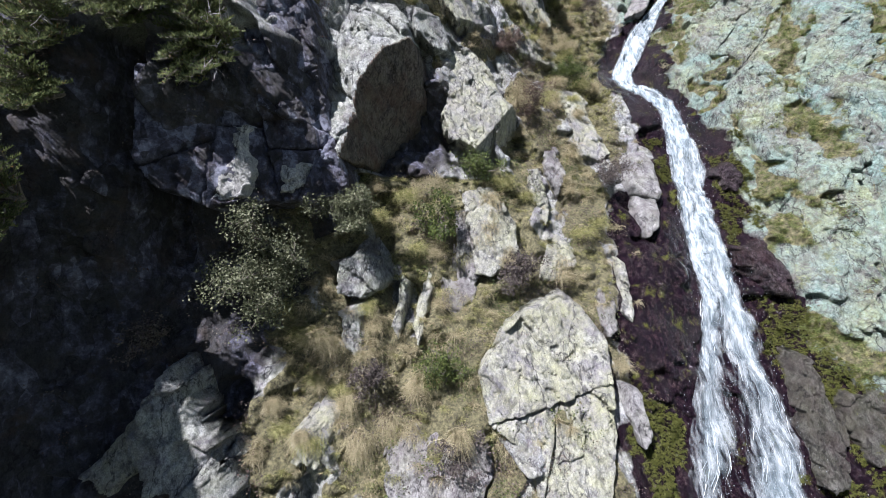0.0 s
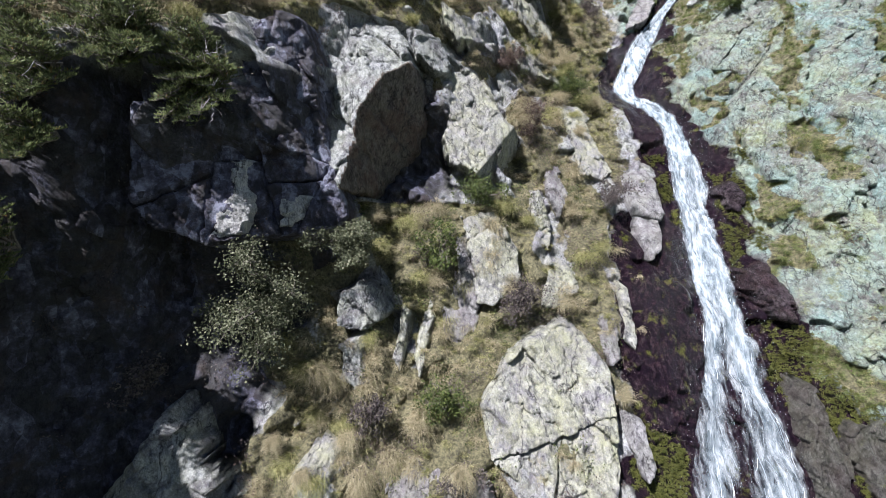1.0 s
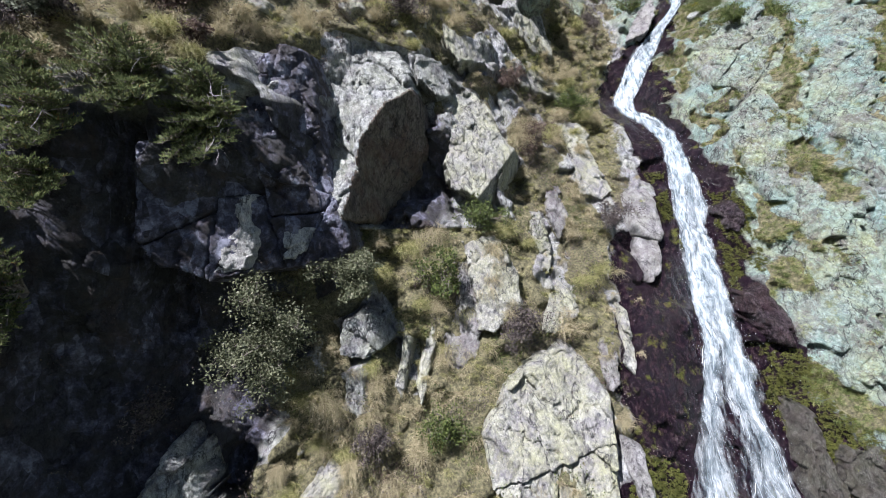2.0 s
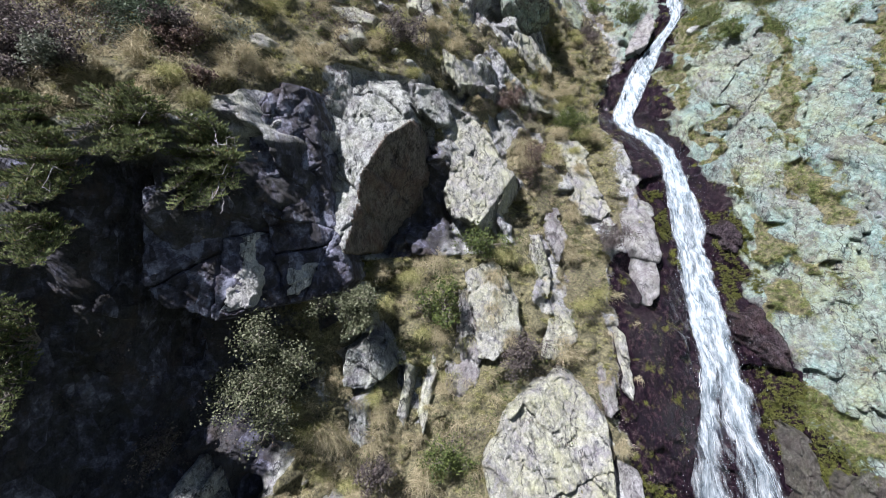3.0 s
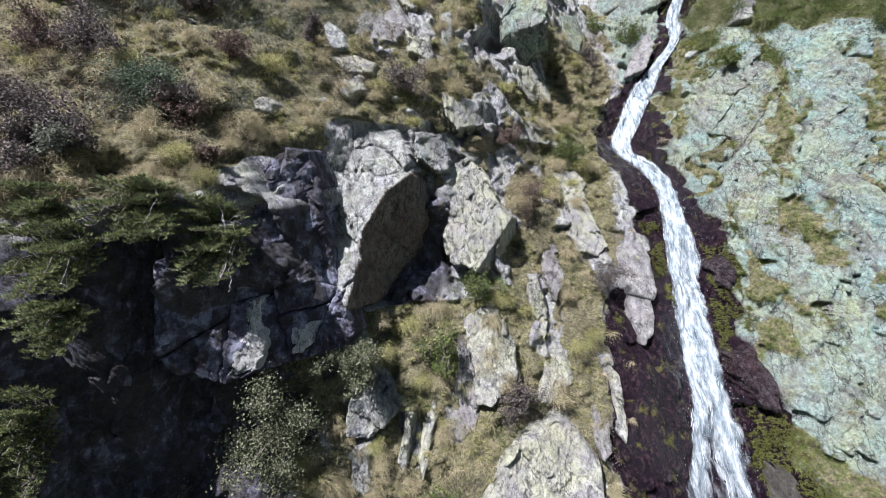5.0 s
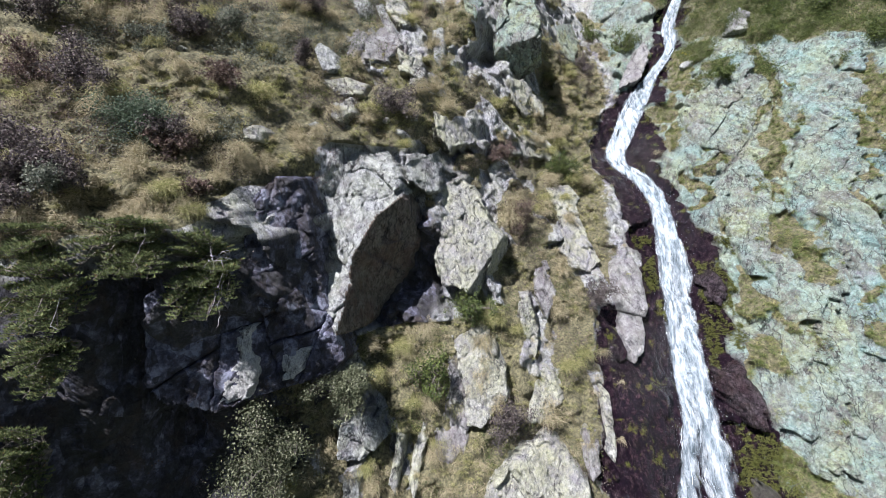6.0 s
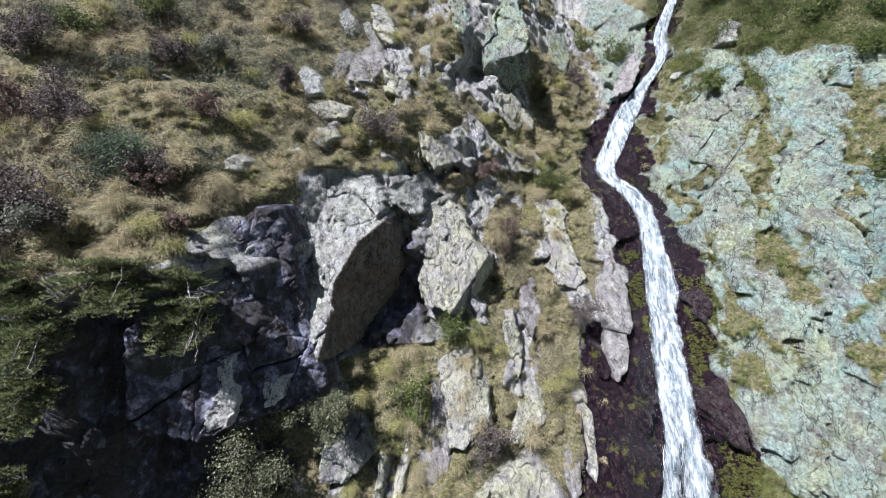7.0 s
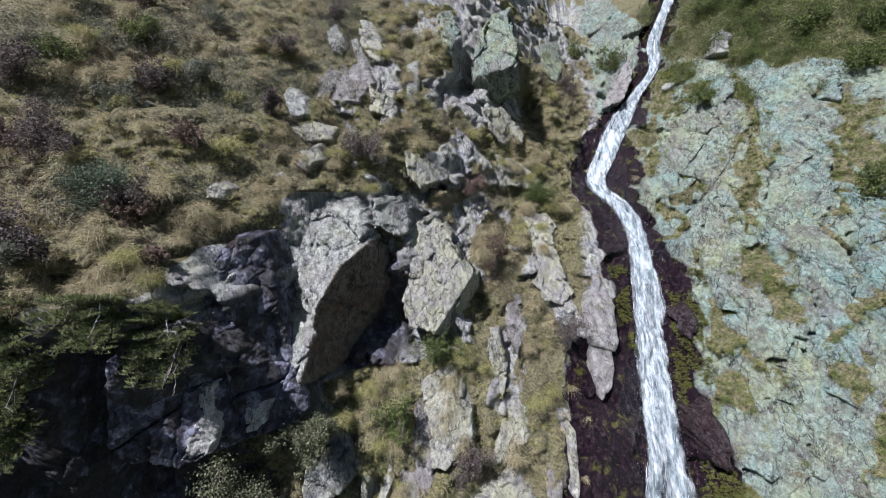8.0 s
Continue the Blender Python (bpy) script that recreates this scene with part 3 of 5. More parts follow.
# ---- mesh helpers ----
def mesh_of(name, verts, faces, mat, parent=None, label="", shade=False):
    """One mesh object out of arrays: verts (n, 3), faces (m, 3 or 4)."""
    verts, faces = np.asarray(verts, np.float32), np.asarray(faces, np.int32)
    me = bpy.data.meshes.new(name)
    k = faces.shape[1]
    me.vertices.add(len(verts))
    me.vertices.foreach_set("co", verts.ravel())
    me.loops.add(faces.size)
    me.loops.foreach_set("vertex_index", faces.ravel())
    me.polygons.add(len(faces))
    me.polygons.foreach_set("loop_start", np.arange(0, faces.size, k, dtype=np.int32))
    me.polygons.foreach_set("use_smooth", np.full(len(faces), shade, dtype=bool))
    me.update(calc_edges=True)
    me.materials.append(mat)
    ob = new(name, me)
    if parent is not None:
        ob.parent = parent
    if label:
        tagged(ob, label)
    return ob


def grid_faces(nr, nc):
    i = np.arange((nr - 1) * (nc - 1))
    a = i // (nc - 1) * nc + i % (nc - 1)
    return np.stack([a, a + 1, a + nc + 1, a + nc], 1)


# ---- the mountainside ----
xs = np.unique(np.round(np.concatenate([np.arange(-40, -9, 1.5), np.arange(-9, -7, 0.12), np.arange(-7, 14.5, 0.037), np.arange(14.5, 20, 0.12), np.arange(20, 60, 1.5)]), 4))
zs = np.unique(np.round(np.concatenate([np.arange(-3, 0.2, 0.2), np.arange(0.2, 17, 0.037), np.arange(17, 22.5, 0.06), np.arange(22.5, 36, 0.8)]), 4))
gx, gz = np.meshgrid(xs, zs)
gy = cliff(gx, gz)
gy[1:-1] = (gy[:-2] + 2 * gy[1:-1] + gy[2:]) / 4
gy[:, 1:-1] = (gy[:, :-2] + 2 * gy[:, 1:-1] + gy[:, 2:]) / 4
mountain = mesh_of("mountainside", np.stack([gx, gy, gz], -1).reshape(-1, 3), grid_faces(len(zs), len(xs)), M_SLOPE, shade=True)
cover = mountain.data.color_attributes.new("cover", "FLOAT_COLOR", "POINT")
rightwall = smooth(7.3, 8.5, gx + 0.4 * vnoise(gx, gz, 80)) * smooth(30, 20, gz)
# the wall under the brow, with its shade put into the rock colour
damp_shade = smooth(-1.9, -2.4, gx + 0.4 * vnoise(gx, gz, 81)) * smooth(-0.1, -0.5, gz - np.interp(gx, [-5, -3.6, -2.6], [9.9, 9.9, 10.6]) + 0.2 * vnoise(gx * 2, gz * 2, 82)) * smooth(-0.6, -0.1, gz - np.interp(gx, [-4.6, -3.6, -2.6, -1.8], [0, 3.5, 5.6, 6.9]))
# shade of the hollow beside the overhanging rock, painted the same way
damp_shade = np.maximum(damp_shade, smooth(1.35, 0.9, np.hypot((gx + 0.75) / 1.0, (gz - 8.9) / 1.6) + 0.2 * vnoise(gx * 2, gz * 2, 83)))
cover.data.foreach_set("color", np.stack([meadow(gx, gz), wetness(gx, gz), rightwall, damp_shade], -1).astype(np.float32).ravel())
tagged(mountain, "steep gneiss mountainside with turf ledges and a wet gully", "cliff", kind="structure")

gm, gnt, gn, gl, gb = material("valley_ground")
gl.new(ramp(gnt, noise_tex(gnt, 0.4, 8, 0.7, coords(gnt)), [(0.35, (0.02, 0.03, 0.015)), (0.6, (0.045, 0.055, 0.03)), (0.8, (0.09, 0.09, 0.06))]), gb.inputs["Base Color"])
gb.inputs["Roughness"].default_value = 0.95
v = [(a * 60, b * 60, -2.0 + (0 if abs(a) < 3 and abs(b) < 3 else -3)) for b in range(-40, 41, 2) for a in range(-40, 41, 2)]
ground = tagged(mesh_of("ground", v, grid_faces(41, 41), gm), "rough green valley floor below the cliff", "ground", kind="structure")


def outcrop(name, label, outline, mat, proud=0.15, planes=(), cell=0.4, rough=0.08, round_=0.07, deep=0.8, jag=0.4, seed=1, fine=0.035, wob=1.0, parent=None, wob_seed=None, under=None):
    """A block of rock set in the slope. outline: its corners (x, z) as seen from the valley. planes: (x, y, z, dy/dx, dy/dz), its faces, and lists of those that meet in a hollow edge; without any it follows the slope. under: the material of the overhanging faces."""
    poly = np.array(outline, float)
    lo, hi = poly.min(0) - 0.25, poly.max(0) + 0.25
    x, z = np.meshgrid(np.arange(lo[0], hi[0], fine), np.arange(lo[1], hi[1], fine))
    a, b = poly, np.roll(poly, -1, 0)
    ws = seed if wob_seed is None else wob_seed
    wx = x + wob * (0.03 * vnoise(x * 3, z * 3, ws) + 0.02 * vnoise(x * 13, z * 13, ws + 1))
    wz = z + wob * (0.03 * vnoise(x * 3, z * 3, ws + 2) + 0.02 * vnoise(x * 13, z * 13, ws + 3))
    dist, inside = np.full(x.shape, 9.0), np.zeros(x.shape, bool)
    for (ax, az), (bx, bz) in zip(a, b):
        ex, ez = bx - ax, bz - az
        t = np.clip(((wx - ax) * ex + (wz - az) * ez) / (ex * ex + ez * ez), 0, 1)
        dist = np.minimum(dist, np.hypot(wx - ax - t * ex, wz - az - t * ez))
        cross = ((az > wz) != (bz > wz)) & (wx < ax + (wz - az) / np.where(abs(ez) < 1e-9, 1e-9, ez) * ex)
        inside ^= cross
    sd = np.where(inside, dist, -dist)
    sd = sd + wob * jag * facets(x, z, 0.32, ws + 7, 0.7, 0.3, 0.0, 0.5)
    if planes:
        plane = lambda px, py, pz, gx_, gz_: py + gx_ * (x - px) + gz_ * (z - pz)
        hollow = np.min([plane(*q) for p in planes if isinstance(p, list) for q in p] or [np.full(x.shape, -9.0)], axis=0)
        y = np.max([np.min([plane(*q) for q in p], axis=0) if isinstance(p, list) else plane(*p) for p in planes], axis=0)
    else:
        c = poly.mean(0)
        sx, sz = np.array([c[0], c[0] + 0.4, c[0] - 0.4, c[0], c[0]]), np.array([c[1], c[1], c[1], c[1] + 0.4, c[1] - 0.4])
        s = slope(sx, sz)
        y = s[0] + (s[1] - s[2]) / 0.8 * (x - c[0]) + (s[3] - s[4]) / 0.8 * (z - c[1])
        y = 0.5 * y + 0.5 * slope(x, z)
    y_planes = y
    y = y - proud
    y = y + rough / 0.06 * (0.5 * facets(x, z, cell, seed * 3 + 100, 0.5, 0.12, 0.12, 0.6) + 0.3 * facets(x, z, cell * 0.4, seed * 3 + 101, 0.5, 0.2, 0.25, 0.3) + 0.25 * facets(x, z, cell * 0.17, seed * 3 + 102, 0.6, 0.25, 0.3, 0.6, 2.0)) + 0.009 * fbm(x * 9, z * 9, seed, 3)
    y = y + open_joints(x, z)
    d = np.clip(sd / round_, 0, 1)
    y = y + round_ * (1 - np.sqrt(1 - (1 - d) ** 2))
    y = y + np.where(sd < 0, np.minimum(-sd * 9, deep), 0)
    keep = sd > -0.11
    nr, nc = x.shape
    q = grid_faces(nr, nc)
    q = q[keep.ravel()[q].all(1)]
    used = np.unique(q)
    remap = np.zeros(nr * nc, int)
    remap[used] = np.arange(len(used))
    q = remap[q]
    front = np.stack([x, y, z], -1).reshape(-1, 3)[used]
    n = len(used)
    e = np.concatenate([q[:, [0, 1]], q[:, [1, 2]], q[:, [2, 3]], q[:, [3, 0]]])
    key = set(map(tuple, e.tolist()))
    rim = np.array([p for p in e.tolist() if (p[1], p[0]) not in key])
    core = np.array([[front[:, 0].mean(), front[:, 1].max() + 0.3, front[:, 2].mean()]])
    tris = np.concatenate([q[:, [0, 1, 2]], q[:, [0, 2, 3]], np.stack([rim[:, 1], rim[:, 0], np.full(len(rim), n)], 1)])
    ob = mesh_of(name, np.concatenate([front, core]), tris, mat, parent, shade=True)
    # overhanging faces: a material with their shade in its colour
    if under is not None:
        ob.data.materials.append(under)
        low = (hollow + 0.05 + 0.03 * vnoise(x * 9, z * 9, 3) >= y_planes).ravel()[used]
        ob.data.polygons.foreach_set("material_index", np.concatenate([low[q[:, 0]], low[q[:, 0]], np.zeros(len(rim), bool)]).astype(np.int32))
    return ob if parent is not None else tagged(ob, label, "rock")



def cut(poly, px, pz, turn):
    """Both halves of a corner list, cut by the line through (px, pz) at that turn."""
    nx, nz = -math.sin(turn), math.cos(turn)
    side = [(x - px) * nx + (z - pz) * nz for x, z in poly]
    halves = []
    for sign in (1, -1):
        out = []
        for k, (x, z) in enumerate(poly):
            (x2, z2), a, b = poly[(k + 1) % len(poly)], side[k] * sign, side[(k + 1) % len(poly)] * sign
            if a >= 0:
                out.append((x, z))
            if a * b < 0:
                t = a / (a - b)
                out.append((x + t * (x2 - x), z + t * (z2 - z)))
        halves.append(out)
    return halves


def cracked(name, label, outline, cuts, mat, proud, seed, gap=0.02, **more):
    """A slab broken into plates by joints. cuts: (plate to cut, x, z, turn)."""
    thing = tagged(new(name), label, "rock")
    plates = [outline]
    for k, px, pz, turn in cuts:
        plates[k:k + 1] = cut(plates[k], px, pz, turn)
    for k, p in enumerate(plates):
        c = np.mean(p, 0)
        p = [tuple(np.array(q) + (c - q) / max(1e-6, np.hypot(*(c - q))) * gap) for q in p]
        outcrop("plate", "", p, mat, proud + 0.05 * math.sin(k * 2.4 + seed), seed=seed + k, wob=0.6, wob_seed=seed, round_=0.03, jag=0.0, parent=thing, **more)
    return thing


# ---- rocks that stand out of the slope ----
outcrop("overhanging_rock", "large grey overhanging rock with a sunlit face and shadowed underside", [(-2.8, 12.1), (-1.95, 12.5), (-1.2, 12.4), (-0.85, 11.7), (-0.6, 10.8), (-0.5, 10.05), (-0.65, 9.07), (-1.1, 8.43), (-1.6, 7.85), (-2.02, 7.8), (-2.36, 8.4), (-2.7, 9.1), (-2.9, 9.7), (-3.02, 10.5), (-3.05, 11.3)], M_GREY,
        0.05, [(-1.97, 9.11, 7.91, 0.0, 0.35), (-1.3, 10.05, 10.6, 0.5, 0.8), (-2.85, 9.5, 9.0, -1.3, 0.45), [(-1.68, 9.67, 9.5, 1.68, -0.5), (-1.68, 9.67, 9.5, 2.66, -0.1)]], cell=0.7, seed=2, rough=0.08, under=M_RUST_SHADE)
outcrop("jutting_rock", "pale lichen-spotted rock jutting out over a bush", [(-0.01, 11.26), (0.67, 11.59), (1.2, 10.98), (1.58, 10.2), (1.98, 9.76), (2.05, 9.3), (1.6, 8.5), (1.1, 8.1), (0.85, 8.3), (0.23, 8.65), (-0.02, 9.32), (0.19, 10.07)], M_PALE,
        0.0, [(0.6, 12.25, 10.5, 0.55, 0.5), (1.4, 12.0, 9.05, 2.3, -0.8)], seed=3)
outcrop("leaning_slab", "tall pale slab leaning on the slope", [(0.5, 7.26), (1.24, 7.38), (1.61, 6.92), (1.92, 6.28), (1.85, 5.65), (1.47, 5.34), (1.18, 5.12), (0.9, 5.3), (0.75, 6.1), (0.62, 6.8)], M_PALE, 0.35, cell=0.7, seed=4)
outcrop("leaning_slab", "pale pinkish slab wedged beside another slab", [(0.3, 7.0), (0.62, 7.0), (0.75, 6.1), (0.95, 5.2), (0.76, 4.64), (0.49, 4.27), (0.16, 4.45), (0.01, 5.21), (0.36, 5.69), (0.35, 6.46)], M_PURPLE, 0.22, cell=0.6, seed=14)
outcrop("narrow_boulder", "narrow pale boulder standing in turf", [(2.3, 8.09), (2.62, 8.03), (2.88, 7.13), (2.75, 6.46), (2.41, 6.82)], M_PALE, 0.22, seed=5)
outcrop("rounded_boulder", "rounded pale boulder half sunk in turf", [(2.67, 6.05), (3.01, 6.13), (3.47, 5.81), (3.46, 5.31), (2.93, 5.0), (2.41, 5.09)], M_PALE, 0.22, seed=6)
cracked("cracked_slab", "big pale slab broken by joints, beside the waterfall", [(1.18, 3.77), (1.51, 4.2), (2.05, 4.45), (2.86, 4.77), (3.38, 4.37), (3.84, 3.7), (3.81, 2.64), (3.7, 1.72), (3.37, 0.9), (2.12, 0.9), (1.8, 1.88), (1.09, 2.35), (0.87, 3.25)],
        [(0, 1.5, 2.42, 0.2), (1, 2.3, 1.75, 1.25)], M_PALE, 0.32, 7, cell=0.7)
outcrop("purple_boulder", "smooth purple-grey boulder at the water's edge", [(5.44, 8.4), (5.83, 8.76), (6.42, 8.84), (6.61, 8.37), (6.47, 7.36), (6.3, 7.1), (5.9, 7.2), (5.55, 7.3)], M_PURPLE, 0.42, seed=8, round_=0.25, rough=0.03, wob=0.4)
outcrop("purple_boulder", "tapering purple-grey boulder below another", [(5.6, 7.25), (6.2, 7.15), (6.2, 6.7), (6.0, 6.3), (5.62, 6.03), (5.45, 6.7)], M_PURPLE, 0.35, seed=18, round_=0.15, rough=0.03, wob=0.4)
outcrop("blocky_boulder", "blocky lichen-green boulder above a dark hollow", [(2.0, 16.6), (1.9, 17.6), (2.2, 18.6), (2.71, 19.4), (3.37, 19.55), (3.6, 17.86), (3.7, 16.4), (2.9, 15.9), (2.3, 16.2)], M_GREEN, 0.1,
        [(2.9, 17.2, 17.3, -0.25, 0.45), (2.2, 17.1, 16.9, -0.1, -0.9), (2.2, 17.3, 17.6, -0.9, 0.2)], cell=0.7, seed=9)
outcrop("fallen_block", "pale angular block under a larger boulder", [(2.4, 15.48), (2.85, 15.7), (3.3, 14.97), (3.35, 14.25), (3.03, 14.21), (2.49, 14.7)], M_PALE, 0.35, seed=19)
outcrop("fallen_block", "small pale angular block", [(3.4, 15.0), (3.7, 15.1), (3.9, 14.7), (3.78, 14.29), (3.45, 14.3)], M_PALE, 0.4, seed=20)
outcrop("pointed_rock", "pointed blue-grey rock in deep shade", [(-4.52, 3.94), (-4.22, 3.42), (-3.71, 2.6), (-3.34, 1.62), (-4.6, 1.9), (-4.9, 2.9), (-4.78, 3.38)], M_GREY, 0.8, cell=0.6, seed=10)
outcrop("pointed_rock", "slanting pale rock beside a pointed one", [(-4.85, 3.35), (-4.75, 2.9), (-5.0, 2.2), (-5.3, 1.8), (-5.8, 2.1), (-5.3, 2.8)], M_PALE, 0.35, cell=0.5, seed=24)
outcrop("pale_rock", "small pale rock among grass", [(-2.6, 2.42), (-2.22, 2.84), (-1.86, 2.7), (-1.93, 2.11), (-2.16, 1.82), (-2.57, 2.05)], M_PALE, 0.3, seed=11)
outcrop("purple_rock", "broad purple-grey rock under overhanging grass", [(-0.92, 1.92), (-0.42, 2.23), (0.36, 2.19), (0.97, 1.94), (1.15, 1.46), (0.85, 0.9), (-0.75, 0.9)], M_PURPLE, 0.25, seed=12)
# plates of the shaded wall carry its shade in their colour
cracked("shaded_wall", "rock wall above a ledge, toned dark for shade, broken by joints", [(-4.8, 9.2), (-4.1, 9.25), (-3.55, 8.75), (-2.9, 8.75), (-2.41, 8.45), (-2.06, 8.27), (-1.85, 7.5), (-1.81, 7.24), (-2.12, 6.98), (-2.7, 6.89), (-3.32, 6.82), (-3.94, 6.71), (-4.38, 6.97), (-4.59, 7.0), (-4.8, 7.46), (-4.85, 8.35)],
        [(0, -3.9, 7.7, 1.45), (0, -4.3, 7.7, 0.55), (2, -3.1, 7.6, 1.75), (2, -3.5, 8.3, 0.1), (4, -2.4, 7.7, 1.2), (4, -2.7, 7.95, 0.15)], M_SHADE_TONED, 0.1, 13, gap=0.03, planes=[(-3.6, 7.9, 7.6, 0.8, 0.1)], cell=0.45, rough=0.07)
# dappled sunlight built as pale plates, tilted towards the sun
outcrop("sun_patch", "sunlit patch in pale colour on the shaded wall", [(-3.62, 8.25), (-3.37, 8.26), (-3.40, 7.8), (-3.25, 7.66), (-3.3, 7.3), (-3.42, 6.97), (-3.69, 6.93), (-3.89, 6.86), (-3.72, 7.4), (-3.57, 7.74)], M_SUN_PATCH, 0.0, [(-3.6, 7.72, 7.6, 0.45, 0.2)], seed=15, round_=0.03, fine=0.025)
outcrop("sun_patch", "small sunlit patch in pale colour above the ledge", [(-2.96, 7.62), (-2.5, 7.6), (-2.57, 7.3), (-2.76, 7.08), (-2.95, 7.02), (-2.91, 7.23), (-2.97, 7.36)], M_SUN_PATCH, 0.0, [(-2.75, 8.4, 7.35, 0.6, 0.2)], seed=34, round_=0.03, fine=0.025)
# this face is coloured with its shade, like the wall
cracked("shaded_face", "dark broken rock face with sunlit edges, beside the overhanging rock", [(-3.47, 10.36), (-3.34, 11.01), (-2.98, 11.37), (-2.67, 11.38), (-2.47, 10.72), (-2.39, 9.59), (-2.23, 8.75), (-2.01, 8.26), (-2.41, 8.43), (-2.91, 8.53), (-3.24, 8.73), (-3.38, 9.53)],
        [(0, -3.3, 9.9, 1.35), (0, -3.3, 10.6, 0.4), (2, -3.0, 9.4, 0.5)], M_SHADE_TONED, 0.1, 35, planes=[(-3.2, 8.3, 9.8, 1.1, 0.15)], cell=0.4, rough=0.1)
outcrop("upright_fin", "thin pale fin of rock on edge", [(-0.8, 5.33), (-0.65, 5.13), (-0.71, 4.59), (-0.86, 3.9), (-0.98, 4.23)], M_PALE, 0.25, seed=16, fine=0.03, wob=0.5)
outcrop("upright_fin", "thin pale fin of rock on edge", [(-0.25, 5.36), (-0.13, 5.22), (-0.24, 4.53), (-0.4, 3.76), (-0.58, 4.15)], M_PALE, 0.25, seed=17, fine=0.03, wob=0.5)
cracked("lichen_wall", "broad rounded rock face grown with pale green lichen", [(9.55, 14.12), (9.8, 15.0), (10.3, 15.75), (10.91, 16.1), (11.77, 16.42), (11.95, 15.6), (11.93, 14.64), (11.55, 13.6), (11.19, 12.75), (10.68, 12.15), (10.17, 12.59), (9.75, 12.8)], [(0, 11.0, 14.2, 0.85), (0, 11.65, 15.5, 1.35)], M_GREEN, 0.16, 31, cell=0.6, rough=0.075)
cracked("lichen_wall", "tall turquoise-grey rock face with steep joints", [(12.75, 15.9), (13.2, 16.5), (13.68, 16.4), (13.75, 14.4), (13.85, 13.6), (13.2, 11.85), (12.75, 9.96), (12.4, 8.15), (12.0, 6.2), (11.45, 6.5), (11.6, 8.1), (11.55, 9.76), (11.4, 10.62), (11.7, 11.76), (12.25, 12.53), (12.3, 13.63), (12.6, 15.0)],
        [(0, 12.0, 9.2, 1.62), (0, 12.9, 13.0, 1.35), (2, 12.6, 11.4, 0.9)], M_TURQUOISE, 0.1, 41, cell=0.6, rough=0.075)
cracked("lichen_wall", "pale green rock face between turf strips", [(11.5, 13.7), (11.85, 13.6), (11.29, 11.98), (11.0, 10.62), (10.49, 9.38), (10.2, 8.2), (9.75, 8.3), (9.7, 9.2), (9.48, 10.25), (9.64, 11.23), (10.51, 12.1)], [(0, 10.5, 10.6, 1.5), (0, 10.1, 9.7, 1.2)], M_GREEN, 0.1, 51, cell=0.6, rough=0.075)
outcrop("lichen_wall", "turquoise block jutting out beside a dark cleft", [(13.55, 11.9), (14.1, 11.6), (14.2, 10.4), (13.9, 9.0), (13.3, 7.8), (13.0, 8.6), (13.1, 9.9), (13.3, 10.9)], M_TURQUOISE, 0.3, cell=0.6, seed=56, rough=0.075)
outcrop("lichen_wall", "pale grey-green foot of the rock face", [(10.2, 7.2), (11.3, 8.0), (11.35, 6.4), (11.0, 4.9), (10.4, 3.6), (9.9, 3.9), (9.6, 5.0), (9.8, 6.2)], M_GREEN, 0.06, cell=0.6, seed=57, rough=0.075)
outcrop("lichen_boulder", "pale turquoise boulder set in the wall", [(10.35, 8.88), (10.86, 9.13), (10.95, 8.38), (10.53, 7.29), (10.13, 7.26), (10.13, 8.2)], M_GREEN, 0.2, seed=21)
outcrop("broad_plate", "pale broad plate of rock dipping towards the gully", [(-0.06, 13.54), (1.03, 13.08), (1.2, 12.73), (0.35, 12.4), (0.03, 12.78)], M_PALE, 0.25, seed=22)
outcrop("upright_fin", "grey upright fin between tussocks", [(-2.83, 17.86), (-2.69, 18.35), (-2.3, 17.44), (-2.41, 17.02)], M_GREY, 0.35, seed=23)
outcrop("upright_fin", "tall split fin of grey rock", [(-1.91, 18.14), (-1.62, 18.62), (-0.96, 17.3), (-1.06, 16.73), (-1.42, 16.86), (-1.79, 17.46)], M_PALE, 0.4, seed=25)
outcrop("broken_block", "broken purple-grey block between tussocks", [(-2.19, 16.42), (-1.52, 16.76), (-1.13, 15.86), (-1.4, 15.06), (-1.99, 15.1)], M_PURPLE, 0.3, seed=26)
outcrop("broken_block", "pale cracked block on the slope", [(4.01, 10.79), (4.79, 11.26), (4.83, 10.37), (5.23, 8.77), (4.82, 8.43), (4.26, 8.63), (4.02, 9.56)], M_PALE, 0.3, seed=27)
outcrop("meadow_boulder", "grey knob of rock in the upper meadow", [(12.16, 18.78), (12.62, 19.17), (12.75, 18.69), (12.45, 17.87), (12.01, 17.95)], M_GREY, 0.4, seed=28)
outcrop("low_rock", "blue-grey rock below a bush", [(-2.06, 5.65), (-1.74, 5.82), (-1.18, 5.68), (-1.07, 5.13), (-1.64, 4.8), (-2.02, 5.0)], M_GREY, 0.3, seed=30)

outcrop("upright_fin", "thin pale fin along the wet rock", [(4.58, 5.47), (4.74, 5.37), (4.72, 4.28), (4.6, 3.99), (4.42, 4.16)], M_PALE, 0.2, seed=61, fine=0.03, wob=0.5)
outcrop("purple_slab", "narrow purple-grey slab beside a bigger slab", [(3.96, 4.79), (4.21, 4.71), (4.22, 3.87), (3.92, 3.67), (3.79, 4.12)], M_PURPLE, 0.2, seed=62, wob=0.6)
outcrop("purple_slab", "low grey slab in wet rock", [(4.18, 2.69), (4.4, 2.62), (4.5, 1.9), (4.29, 1.74), (4.1, 2.2)], M_PURPLE, 0.2, seed=63, wob=0.6)
